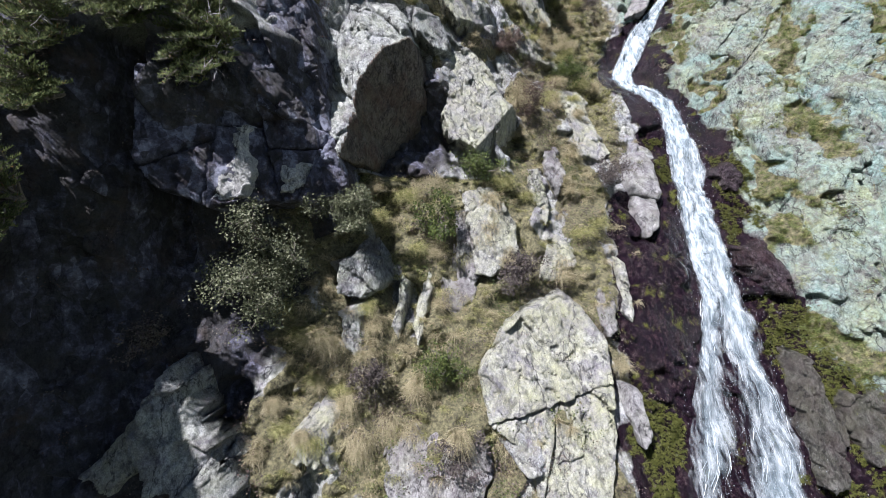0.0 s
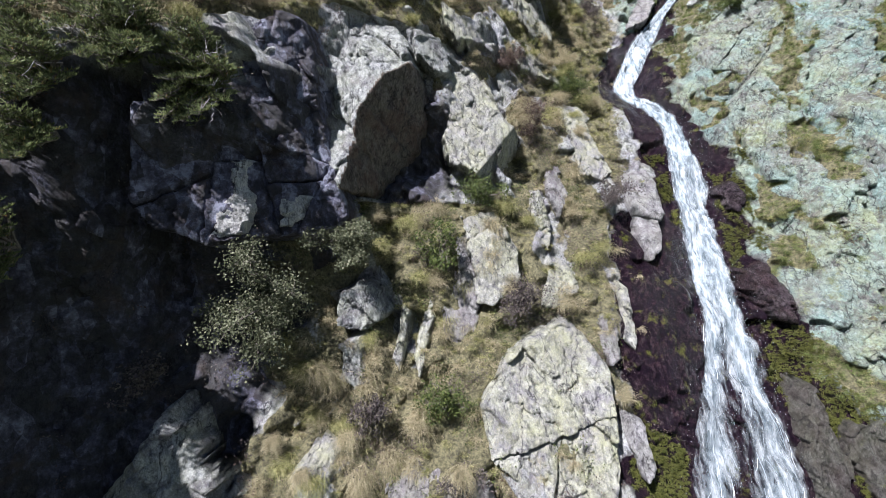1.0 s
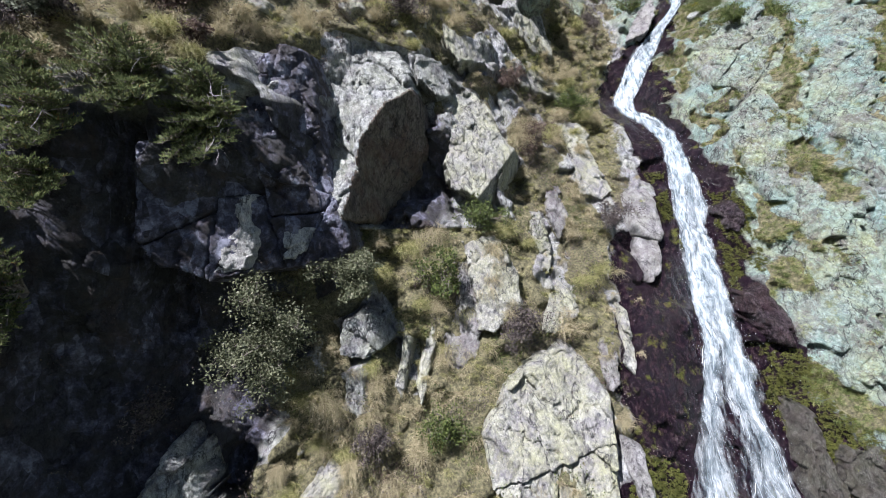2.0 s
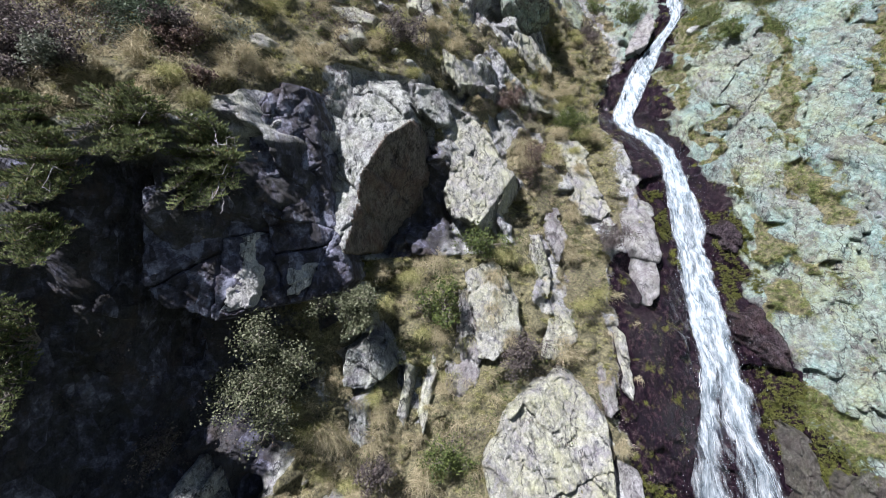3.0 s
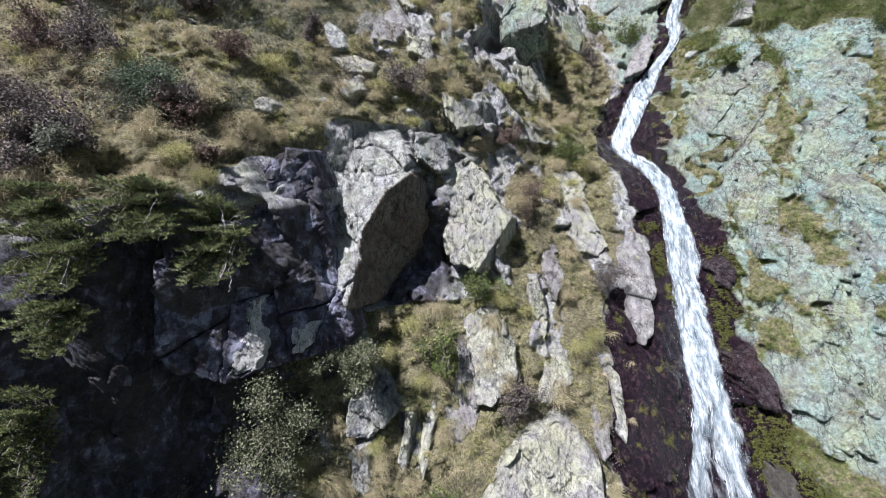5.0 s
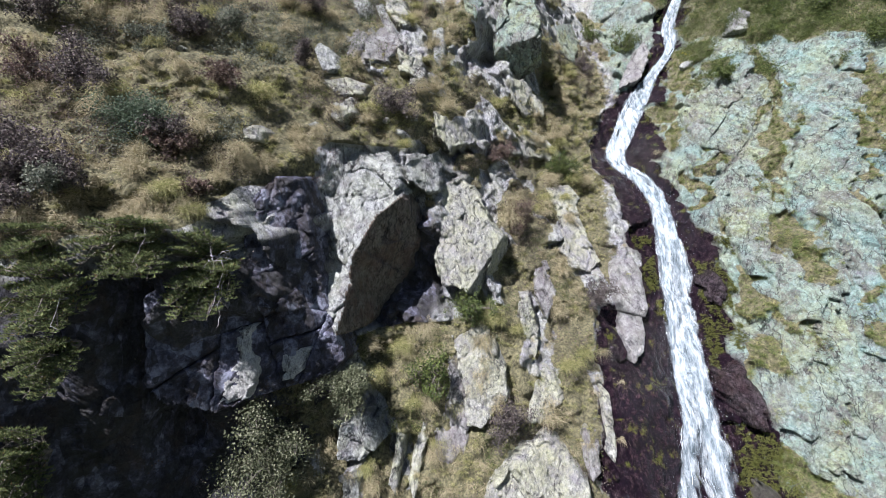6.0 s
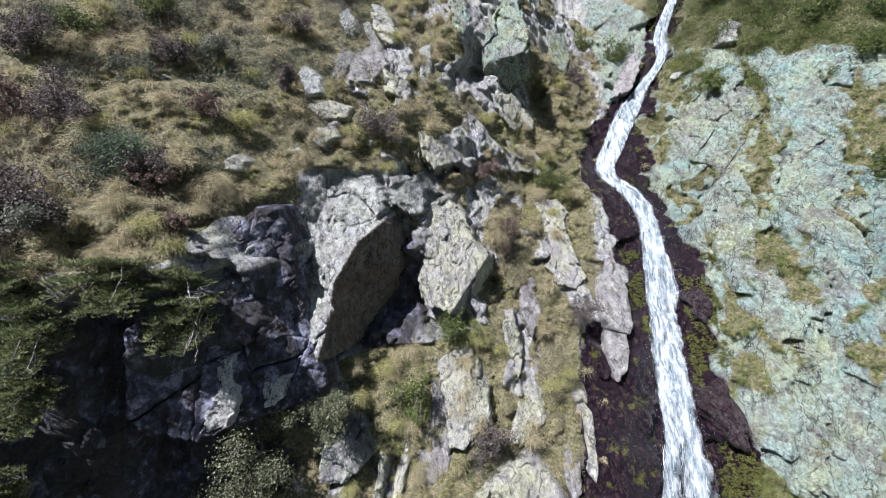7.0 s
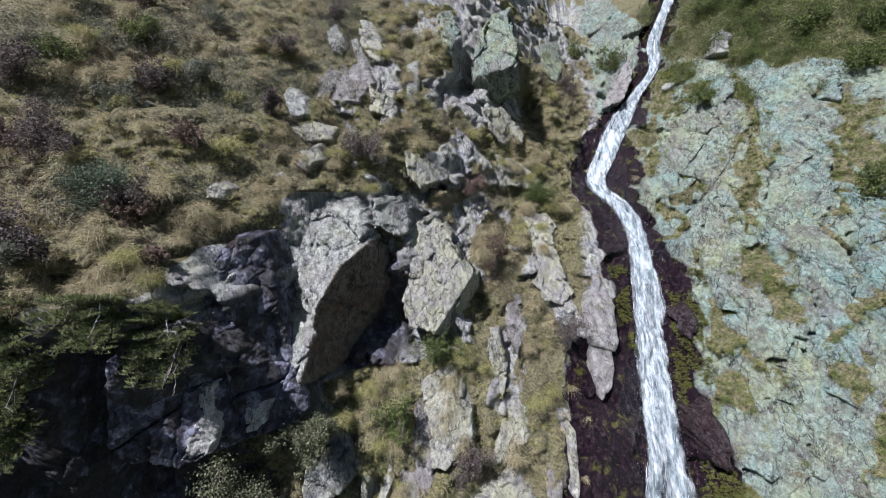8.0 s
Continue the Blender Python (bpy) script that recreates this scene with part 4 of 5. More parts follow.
outcrop("wet_boulder", "dark shining wet boulder below moss", [(7.98, 5.71), (8.73, 5.83), (9.0, 5.13), (8.87, 4.42), (8.38, 4.55), (8.05, 5.15)], M_WET, 0.3, seed=64, round_=0.25)
outcrop("wet_boulder", "brown wet boulder at the fall's edge", [(8.5, 8.2), (8.95, 8.5), (9.1, 7.84), (8.75, 7.35), (8.5, 7.6)], M_WET, 0.1, seed=65, round_=0.25)
outcrop("wet_slab", "grey-green damp slab beside the fall", [(8.36, 3.23), (8.71, 3.07), (8.86, 1.81), (8.6, 0.72), (8.1, 0.71), (8.1, 1.99)], M_DAMP, 0.15, seed=66, cell=0.7)
outcrop("wet_slab", "blue-grey smooth slab at the wall's foot", [(9.11, 2.44), (9.95, 2.6), (9.7, 1.2), (9.2, 1.2), (8.94, 1.83)], M_DAMP, 0.2, seed=67, cell=0.7)
outcrop("meadow_boulder", "pale boulder at the meadow's edge", [(-3.81, 12.44), (-3.61, 12.56), (-3.42, 12.39), (-3.42, 12.15), (-3.69, 12.15)], M_PALE, 0.3, seed=68, fine=0.025, wob=0.5)
outcrop("broad_plate", "yellowish broken plate above the bushes", [(2.11, 13.08), (2.93, 13.42), (4.02, 13.16), (4.04, 12.6), (3.07, 12.5), (2.41, 12.6)], M_PALE, 0.2, seed=69)
outcrop("broken_block", "grey splintered block beside the jutting rock", [(-0.8, 12.14), (-0.11, 12.2), (0.2, 11.2), (-0.23, 11.0), (-0.58, 11.44)], M_GREY, 0.25, seed=70)
outcrop("broken_block", "pale flat block with small stones on it", [(-2.52, 13.31), (-2.11, 13.65), (-1.9, 13.19), (-2.22, 12.92), (-2.45, 12.95)], M_PALE, 0.25, seed=71)
outcrop("broken_block", "pale wedge of rock in turf", [(-1.24, 15.74), (-0.72, 15.37), (-0.74, 14.63), (-1.07, 14.77)], M_PALE, 0.35, seed=72)
outcrop("broken_block", "purple-grey block under a tussock", [(-2.56, 16.13), (-2.2, 16.5), (-2.1, 15.4), (-2.3, 15.0), (-2.45, 15.34)], M_PURPLE, 0.3, seed=73)
outcrop("lichen_boulder", "green-grey boulder at the wall's top", [(13.9, 16.5), (14.2, 16.6), (14.2, 15.7), (13.95, 15.4)], M_TURQUOISE, 0.3, seed=74)
outcrop("lichen_boulder", "upright turquoise boulder in the upper meadow", [(14.5, 16.48), (14.86, 16.44), (14.45, 15.0), (14.12, 15.2)], M_TURQUOISE, 0.35, seed=75)
outcrop("gully_rock", "grey stepped rock beside the upper chute", [(7.82, 16.19), (8.8, 16.6), (9.6, 18.2), (9.4, 18.74), (8.47, 17.51)], M_PURPLE, 0.25, seed=76)
outcrop("rounded_boulder", "small purple boulder on the slope", [(2.88, 8.7), (3.39, 8.84), (3.53, 7.9), (3.2, 7.3), (2.95, 7.72)], M_PURPLE, 0.2, seed=77)
outcrop("low_rock", "dark splintered rock in grass", [(-2.05, 4.59), (-1.62, 4.7), (-1.46, 3.93), (-1.66, 3.67), (-1.95, 3.94)], M_GREY, 0.25, seed=78)

outcrop("upright_fin", "tall splintered fin of grey rock", [(-2.1, 18.73), (-1.8, 18.7), (-1.31, 17.77), (-0.96, 16.86), (-1.14, 16.64), (-1.53, 17.2)], M_GREY, 0.32, seed=301, cell=0.3, wob=0.4)
outcrop("upright_fin", "narrow pale fin beside a taller one", [(-2.21, 17.67), (-2, 17.85), (-1.57, 16.93), (-1.38, 16.36), (-1.64, 16.41)], M_GREY, 0.28, seed=302, cell=0.3, wob=0.4)
outcrop("upright_fin", "pointed grey fin in the grass", [(-0.7, 15.69), (-0.53, 15.67), (-0.35, 14.77), (-0.52, 14.35), (-0.75, 14.32)], M_PALE, 0.28, seed=303, cell=0.3, wob=0.4)
outcrop("upright_fin", "tall grey fin between tufts", [(-0.27, 16.76), (0.08, 17.02), (0.19, 16.07), (0.08, 15.16), (-0.16, 15.55)], M_GREY, 0.28, seed=304, cell=0.3, wob=0.4)
outcrop("broken_block", "low purple-grey wall of broken rock", [(-2.74, 15.87), (-2.31, 16.49), (-1.52, 16.67), (-1.02, 16.35), (-1, 15.54), (-1.54, 15.04), (-2.09, 14.88), (-2.49, 15.2)], M_PURPLE, 0.14, seed=305, cell=0.35, wob=0.5)
outcrop("broken_block", "grey block above a dark gap", [(-2.91, 17.88), (-2.73, 18.29), (-2.36, 17.79), (-2.28, 17.18), (-2.58, 16.96)], M_GREY, 0.28, seed=306, cell=0.3, wob=0.4)
outcrop("broken_block", "splintered grey-green block on the crag", [(0.64, 19.16), (1.16, 19.42), (1.49, 18.5), (1.18, 17.56), (0.82, 17.87)], M_GREEN, 0.28, seed=307, cell=0.35, wob=0.4)
outcrop("broken_block", "pale block under the crag", [(2.85, 15.62), (3.22, 16.07), (3.43, 15.26), (3.95, 15.22), (3.86, 14.51), (3.16, 14.38), (2.74, 14.89)], M_PALE, 0.24, seed=308, cell=0.35, wob=0.4)
outcrop("broken_block", "grey broken stone at the meadow edge", [(-3.25, 15.2), (-3.14, 15.44), (-2.74, 15.1), (-2.52, 14.53), (-2.85, 14.35)], M_GREY, 0.21, seed=309, cell=0.3, wob=0.4)
outcrop("broken_block", "pale cracked ledge rock in the turf", [(-2.83, 14.07), (-2.36, 14.36), (-1.8, 14.17), (-1.85, 13.77), (-2.46, 13.69)], M_PALE, 0.17, seed=310, cell=0.35, wob=0.4)
outcrop("broken_block", "grey-green rock face above the bushes", [(5.12, 19.72), (6.23, 20.45), (6.48, 19.17), (5.84, 17.61), (5.11, 18.06)], M_GREEN, 0.21, seed=311, cell=0.35, wob=0.4)
outcrop("broken_block", "yellowish broken ledge of the slope", [(2.58, 13.84), (3.6, 13.59), (4.64, 12.79), (4, 12.44), (3, 13.1)], M_PALE, 0.17, seed=312, cell=0.3, wob=0.4)
outcrop("broken_block", "pale lichened rock beside the gully", [(3.69, 11.36), (4.62, 11.53), (5.01, 10.98), (4.72, 10.59), (4.78, 9.45), (4.28, 8.79), (3.82, 9.18), (4.22, 10.04)], M_PALE, 0.17, seed=313, cell=0.35, wob=0.4)


def stone(name, label, x, z, size, mat, seed):
    """A loose angular stone lying on the slope."""
    bm = bmesh.new()
    bmesh.ops.create_icosphere(bm, subdivisions=3, radius=1)
    r = np.random.default_rng(seed)
    cuts = r.normal(0, 1, (14, 3))
    cuts /= np.linalg.norm(cuts, axis=1)[:, None]
    for vert in bm.verts:
        d = np.array(vert.co)
        reach = min(1.0, float(np.min(np.where(cuts @ d > 0.05, r_stone(seed) / np.maximum(cuts @ d, 0.05), 9))))
        vert.co = Vector(d * reach * np.array([1.0, 0.8, 0.75]) * size)
    me = bpy.data.meshes.new(name)
    bm.to_mesh(me)
    bm.free()
    me.materials.append(mat)
    ob = new(name, me)
    ob.location = (x, ground_y(x, z)[0] - 0.25 * size, z)
    return tagged(ob, label, "stone")


def r_stone(seed):
    return 0.62 + 0.1 * math.sin(seed)


for k, (sx, sz_, size) in enumerate([(-2.34, 14.22, 0.16), (-1.85, 13.09, 0.17), (-1.27, 13.11, 0.13), (-5.65, 14.5, 0.16), (-2.0, 13.9, 0.09), (-1.6, 13.4, 0.1), (-2.5, 13.8, 0.1), (-1.1, 13.5, 0.08), (-2.15, 12.8, 0.12)]):
    tagged(stone("loose_stone", "small pale angular stone lying on the slope", sx, sz_, size, M_PALE, 200 + k), group="loose stones on the slope")
stone("loose_stone", "grey square stone beside the upper gully", 10.56, 16.85, 0.35, M_GREY, 220)

# ---- the waterfall ----
rng = np.random.default_rng(7)


sz = np.linspace(-0.5, 24.0, 620)
su = np.linspace(-1.05, 1.05, 33)
uu, zz = np.meshgrid(su, sz)
fx = hermite(zz, STREAM_Z, STREAM_X) + uu * np.interp(zz, STREAM_Z, STREAM_W)
bed = cliff(fx, zz)
# the water leaps from ledge to ledge: it takes the foremost rock above it, falling back slowly
for k in range(len(sz) - 2, -1, -1):
    bed[k] = np.minimum(bed[k], bed[k + 1] - 0.25 * (sz[k + 1] - sz[k]))
bed = (np.roll(bed, 1, 1) + bed + np.roll(bed, -1, 1)) / 3
bed[:, 0], bed[:, -1] = bed[:, 1], bed[:, -2]


def film(u, z):
    a = np.clip((u + 1.05) / 2.1 * 32, 0, 31.999)
    b = np.clip((z + 0.5) / 24.5 * 619, 0, 618.999)
    i, j = a.astype(int), b.astype(int)
    f, g = a - i, b - j
    return (bed[j, i] * (1 - f) + bed[j, i + 1] * f) * (1 - g) + (bed[j + 1, i] * (1 - f) + bed[j + 1, i + 1] * f) * g


def flow_points(u, z, lift):
    return np.stack([hermite(z, STREAM_Z, STREAM_X) + u * np.interp(z, STREAM_Z, STREAM_W), film(np.clip(u, -1.04, 1.04), z) - lift, z], -1)


wm, wnt, wnn, wll, wb = material("white_water")
wb.inputs["Roughness"].default_value = 0.35
gi = wnn.new("ShaderNodeNewGeometry")
wll.new(ramp(wnt, gi.outputs["Random Per Island"], [(0.0, (0.18, 0.22, 0.25)), (0.5, (0.28, 0.32, 0.35)), (1.0, (0.40, 0.43, 0.45))]), wb.inputs["Base Color"])
fm, fnt, fnn, fll, fb = material("water_film")
fb.inputs["Roughness"].default_value = 0.25
fmap = fnn.new("ShaderNodeMapping")
fmap.inputs["Scale"].default_value = (8.0, 2.0, 1.5)
fll.new(coords(fnt), fmap.inputs["Vector"])
fat = fnn.new("ShaderNodeAttribute")
fat.attribute_name = "thickness"
fn1 = noise_tex(fnt, 1.0, 9, 0.72, fmap.outputs["Vector"])
fll.new(ramp(fnt, fn1, [(0.36, (0.10, 0.14, 0.165)), (0.47, (0.22, 0.27, 0.30)), (0.60, (0.42, 0.455, 0.475))]), fb.inputs["Base Color"])
fll.new(step_of(fnt, maths(fnt, "ADD", maths(fnt, "MULTIPLY", fn1, 1.5), fat.outputs["Fac"]), 0.70, 1.30), fb.inputs["Alpha"])
relief(fnt, fb, fn1, 0.8, 0.12)

waterfall = tagged(new("waterfall"), "white waterfall running down a wet gully", "waterfall", kind="structure")
split = smooth(4.2, 2.2, zz) * np.exp(-((uu + 0.12) / 0.36) ** 2)
thick = 0.55 * (1 - smooth(0.6, 1.02, np.abs(uu))) - 0.15 * smooth(7, 3, zz) - 0.5 * split + 0.25 * vnoise(uu * 2.2, zz * 0.5, 133)
foam = 0.05 * fbm(fx * 9, zz * 2.6, 130, 4)
for part_name, lift_, words in (("water_sheet", 0.03 + 0 * foam, "thin clear water over rock"), ("foam_sheet", 0.10 + foam, "broken white foam")):
    sheet = mesh_of(part_name, np.stack([fx, bed - lift_, zz], -1).reshape(-1, 3), grid_faces(620, 33), fm, waterfall, words, shade=True)
    tone = sheet.data.attributes.new("thickness", "FLOAT", "POINT")
    tone.data.foreach_set("value", (thick - (0.12 if part_name == "foam_sheet" else 0.0)).astype(np.float32).ravel())


def strands(name, count, z_lo, z_hi, lengths, widths, spread, lift, label=""):
    """Threads of falling water. spread gives the place across the stream for random numbers and heights."""
    n = 12
    top = rng.uniform(z_lo, z_hi, count)
    ln = rng.uniform(*lengths, count)
    u0 = spread(rng.random(count), top)
    t = np.linspace(0, 1, n)[None]
    z = np.maximum(top[:, None] - ln[:, None] * t, -0.45)
    u = u0[:, None] + 0.05 * np.sin(z * rng.uniform(1.5, 5, count)[:, None] + rng.uniform(0, 6.3, count)[:, None]) + rng.normal(0, 0.06, count)[:, None] * t
    p = flow_points(0.86 * u, z, rng.uniform(*lift, count)[:, None])
    w = rng.uniform(*widths, count)[:, None] * np.sin(np.pi * np.clip(t * 0.94 + 0.03, 0, 1)) ** 0.5
    tilt = rng.uniform(-1.6, 1.6, count)[:, None]
    a, b = p.copy(), p.copy()
    a[..., 0] -= w * 0.5
    b[..., 0] += w * 0.5
    b[..., 1] += w * tilt
    v = np.stack([a, b], 2).reshape(-1, 3)
    base = (np.arange(count) * n * 2)[:, None] + (np.arange(n - 1) * 2)[None]
    f = np.stack([base, base + 1, base + 3, base + 2], -1).reshape(-1, 4)
    return mesh_of(name, v, f, wm, waterfall, label, shade=True)


def fan(r, z):
    low = smooth(4.4, 2.4, z)
    two = np.where(r < 0.5, -0.95 + 0.5 * (r / 0.5) ** 1.3, 0.25 + 0.7 * (r - 0.5) / 0.5)
    even = 2 * r - 1
    return low * two + (1 - low) * np.sign(even) * np.abs(even) ** 1.2 * 0.95


strands("lower_fall", 420, 0.0, 9.4, (0.15, 0.6), (0.004, 0.013), fan, (0.04, 0.17), "broad lower fall fanning into two streams")
strands("middle_fall", 120, 8.6, 12.6, (0.12, 0.45), (0.005, 0.016), fan, (0.04, 0.16), "steep middle fall")
strands("upper_chute", 120, 12.2, 17.0, (0.15, 0.5), (0.005, 0.018), fan, (0.04, 0.14), "narrow upper chute")
strands("top_fall", 150, 16.8, 23.5, (0.3, 1.0), (0.008, 0.03), fan, (0.04, 0.14), "thin top fall")
# flying drops
nd = 2200
dz_ = rng.uniform(0.0, 12.0, nd)
dp = flow_points(rng.normal(0, 0.75, nd), dz_, rng.uniform(0.05, 0.35, nd))
dp[:, 0] += rng.normal(0, 0.12, nd)
tet = np.array([(0.0, 0, 1.6), (0.9, 0, 0), (-0.5, 0.8, 0), (-0.5, -0.8, 0), (0, 0, -1.6)])
dv = (dp[:, None] + tet[None] * rng.uniform(0.005, 0.013, nd)[:, None, None]).reshape(-1, 3)
df = (np.array([(0, 1, 2), (0, 2, 3), (0, 3, 1), (4, 2, 1), (4, 3, 2), (4, 1, 3)])[None] + np.arange(nd)[:, None, None] * 5).reshape(-1, 3)
tagged(mesh_of("spray", dv, df, wm), "fine white drops flying off the waterfall", "spray", kind="stuff")


# ---- plants ----
def leaf_material(name, stops, translucent=0.3, rough=0.6):
    m, nt, n, l, b = material(name)
    g = n.new("ShaderNodeNewGeometry")
    c = ramp(nt, g.outputs["Random Per Island"], stops)
    c = mixc(nt, step_of(nt, noise_tex(nt, 1.6, 3, 0.6, g.outputs["Position"]), 0.35, 0.7), mixc(nt, 0.35, c, stops[0][1]), c)
    l.new(c, b.inputs["Base Color"])
    b.inputs["Roughness"].default_value = rough
    b.inputs["Specular IOR Level"].default_value = 0.25
    t = n.new("ShaderNodeBsdfTranslucent")
    l.new(c, t.inputs["Color"])
    mix = n.new("ShaderNodeMixShader")
    mix.inputs["Fac"].default_value = translucent
    l.new(b.outputs["BSDF"], mix.inputs[1])
    l.new(t.outputs["BSDF"], mix.inputs[2])
    l.new(mix.outputs["Shader"], n["Material Output"].inputs["Surface"])
    return m


M_STRAW = leaf_material("straw_grass", [(0.0, (0.17, 0.15, 0.085)), (0.45, (0.39, 0.335, 0.215)), (0.8, (0.60, 0.525, 0.36)), (1.0, (0.30, 0.30, 0.15))])
M_GRASS = leaf_material("green_grass", [(0.0, (0.11, 0.125, 0.04)), (0.5, (0.31, 0.31, 0.125)), (0.85, (0.50, 0.455, 0.23)), (1.0, (0.61, 0.54, 0.32))])
M_LEDGE = leaf_material("ledge_grass", [(0.0, (0.06, 0.085, 0.025)), (0.5, (0.17, 0.22, 0.07)), (0.85, (0.29, 0.325, 0.12)), (1.0, (0.42, 0.40, 0.21))])
M_HEATH = leaf_material("heath_leaves", [(0.0, (0.03, 0.026, 0.028)), (0.45, (0.095, 0.08, 0.075)), (0.75, (0.16, 0.125, 0.13)), (1.0, (0.23, 0.215, 0.16))])
M_PINK = leaf_material("dry_heather", [(0.0, (0.06, 0.038, 0.038)), (0.6, (0.15, 0.105, 0.09)), (1.0, (0.24, 0.19, 0.13))])
M_GREENLEAF = leaf_material("green_leaves", [(0.0, (0.03, 0.045, 0.015)), (0.5, (0.08, 0.11, 0.03)), (1.0, (0.17, 0.20, 0.06))])
M_JUNIPER = leaf_material("juniper_needles", [(0.0, (0.035, 0.055, 0.035)), (0.5, (0.09, 0.125, 0.08)), (1.0, (0.17, 0.21, 0.14))])
M_ALDER = leaf_material("grey_green_leaves", [(0.0, (0.045, 0.055, 0.03)), (0.5, (0.12, 0.13, 0.075)), (0.85, (0.20, 0.21, 0.13)), (1.0, (0.29, 0.29, 0.21))])
M_NEEDLE = leaf_material("needles", [(0.0, (0.035, 0.05, 0.024)), (0.5, (0.14, 0.17, 0.07)), (0.94, (0.28, 0.315, 0.13)), (1.0, (0.32, 0.14, 0.06))], 0.3)
M_SCRUB = leaf_material("grey_scrub_leaves", [(0.0, (0.05, 0.058, 0.045)), (0.5, (0.14, 0.155, 0.12)), (1.0, (0.27, 0.28, 0.21))])
M_MOSS = leaf_material("bright_moss", [(0.0, (0.045, 0.052, 0.012)), (0.6, (0.11, 0.122, 0.025)), (1.0, (0.18, 0.175, 0.05))])
M_BARK, bnt, bnn, bll, bb = material("grey_bark")
bll.new(ramp(bnt, noise_tex(bnt, 30, 5, 0.7, coords(bnt)), [(0.3, (0.05, 0.04, 0.035)), (0.6, (0.16, 0.14, 0.12)), (0.8, (0.3, 0.27, 0.24))]), bb.inputs["Base Color"])
bb.inputs["Roughness"].default_value = 0.9


M_DEADWOOD, dnt, dnn, dll, db = material("dead_wood")
dll.new(ramp(dnt, noise_tex(dnt, 40, 5, 0.7, coords(dnt)), [(0.3, (0.18, 0.16, 0.17)), (0.7, (0.45, 0.42, 0.43))]), db.inputs["Base Color"])
db.inputs["Roughness"].default_value = 0.9
M_YELLOW = leaf_material("yellow_petals", [(0.0, (0.5, 0.38, 0.02)), (1.0, (0.75, 0.6, 0.05))])


def blades(p, length, count, r, hang=1.0, width=0.006):
    """Drooping blades round the points p (n, 3). length: (n,). Returns vertices and triangles."""
    n = len(p)
    m = n * count
    base = np.repeat(p, count, 0) + r.normal(0, 1, (m, 3)) * np.repeat(length, count)[:, None] * np.array([0.16, 0.10, 0.10])
    ln = np.repeat(length, count) * r.uniform(0.55, 1.15, m)
    d = np.stack([r.normal(0, 0.55, m), -r.uniform(0.15, 1.0, m), r.uniform(0.25, 1.1, m)], -1)
    d /= np.linalg.norm(d, axis=1)[:, None]
    fall = r.uniform(0.45, 1.15, m) * hang
    side = np.cross(d, r.normal(0, 1, (m, 3)))
    side /= np.linalg.norm(side, axis=1)[:, None] + 1e-9
    rows = []
    for t, w in ((0.0, 1.0), (0.55, 0.8)):
        c = base + ln[:, None] * (d * t + np.array([0, 0, -1.0]) * (fall * t * t)[:, None])
        rows += [c - side * width * w / 2, c + side * width * w / 2]
    rows.append(base + ln[:, None] * (d + np.array([0, 0, -1.0]) * fall[:, None]))
    v = np.stack(rows, 1).reshape(-1, 3)
    f = np.array([(0, 1, 3), (0, 3, 2), (2, 3, 4)])
    return v, (f[None] + (np.arange(m) * 5)[:, None, None]).reshape(-1, 3)


def leaves(p, size, r, flat=0.0):
    """A small folded leaf at each point."""
    n = len(p)
    a = r.normal(0, 1, (n, 3))
    a[:, 2] *= 1 - flat
    a /= np.linalg.norm(a, axis=1)[:, None]
    b = np.cross(a, r.normal(0, 1, (n, 3)))
    b /= np.linalg.norm(b, axis=1)[:, None]
    c = np.cross(a, b)
    s = (size * r.uniform(0.6, 1.25, n))[:, None]
    v = np.stack([p - a * s * 0.5, p + b * s * 0.32 + c * s * 0.1, p + a * s * 0.5, p - b * s * 0.32 + c * s * 0.1], 1).reshape(-1, 3)
    f = np.array([(0, 1, 2), (0, 2, 3)])
    return v, (f[None] + (np.arange(n) * 4)[:, None, None]).reshape(-1, 3)


def tube(path, r0, r1, sides=5):
    """A tapered limb along path (k, 3)."""
    path = np.asarray(path, float)
    k = len(path)
    t = np.gradient(path, axis=0)
    t /= np.linalg.norm(t, axis=1)[:, None] + 1e-9
    a = np.cross(t, (0.31, 0.2, 0.93))
    a /= np.linalg.norm(a, axis=1)[:, None] + 1e-9
    b = np.cross(t, a)
    rad = np.linspace(r0, r1, k)[:, None, None]
    ang = np.linspace(0, 2 * np.pi, sides, endpoint=False)
    v = path[:, None] + rad * (np.cos(ang)[None, :, None] * a[:, None] + np.sin(ang)[None, :, None] * b[:, None])
    f = []
    for i in range(k - 1):
        for j in range(sides):
            j2 = (j + 1) % sides
            f += [(i * sides + j, i * sides + j2, (i + 1) * sides + j2), (i * sides + j, (i + 1) * sides + j2, (i + 1) * sides + j)]
    return v.reshape(-1, 3), np.array(f)


def joined(parts):
    """Joins (vertices, faces) pairs."""
    vs, fs, o = [], [], 0
    for v, f in parts:
        vs.append(v)
        fs.append(f + o)
        o += len(v)
    return np.concatenate(vs), np.concatenate(fs)


def bend(a, b, r, sag=0.1, k=6):
    """A crooked line from a to b."""
    a, b = np.asarray(a, float), np.asarray(b, float)
    t = np.linspace(0, 1, k)[:, None]
    ln = np.linalg.norm(b - a)
    p = a + (b - a) * t + r.normal(0, 0.05 * ln, (k, 3)) * np.sin(np.pi * t)
    p[:, 2] += sag * ln * np.sin(np.pi * t[:, 0])
    return p


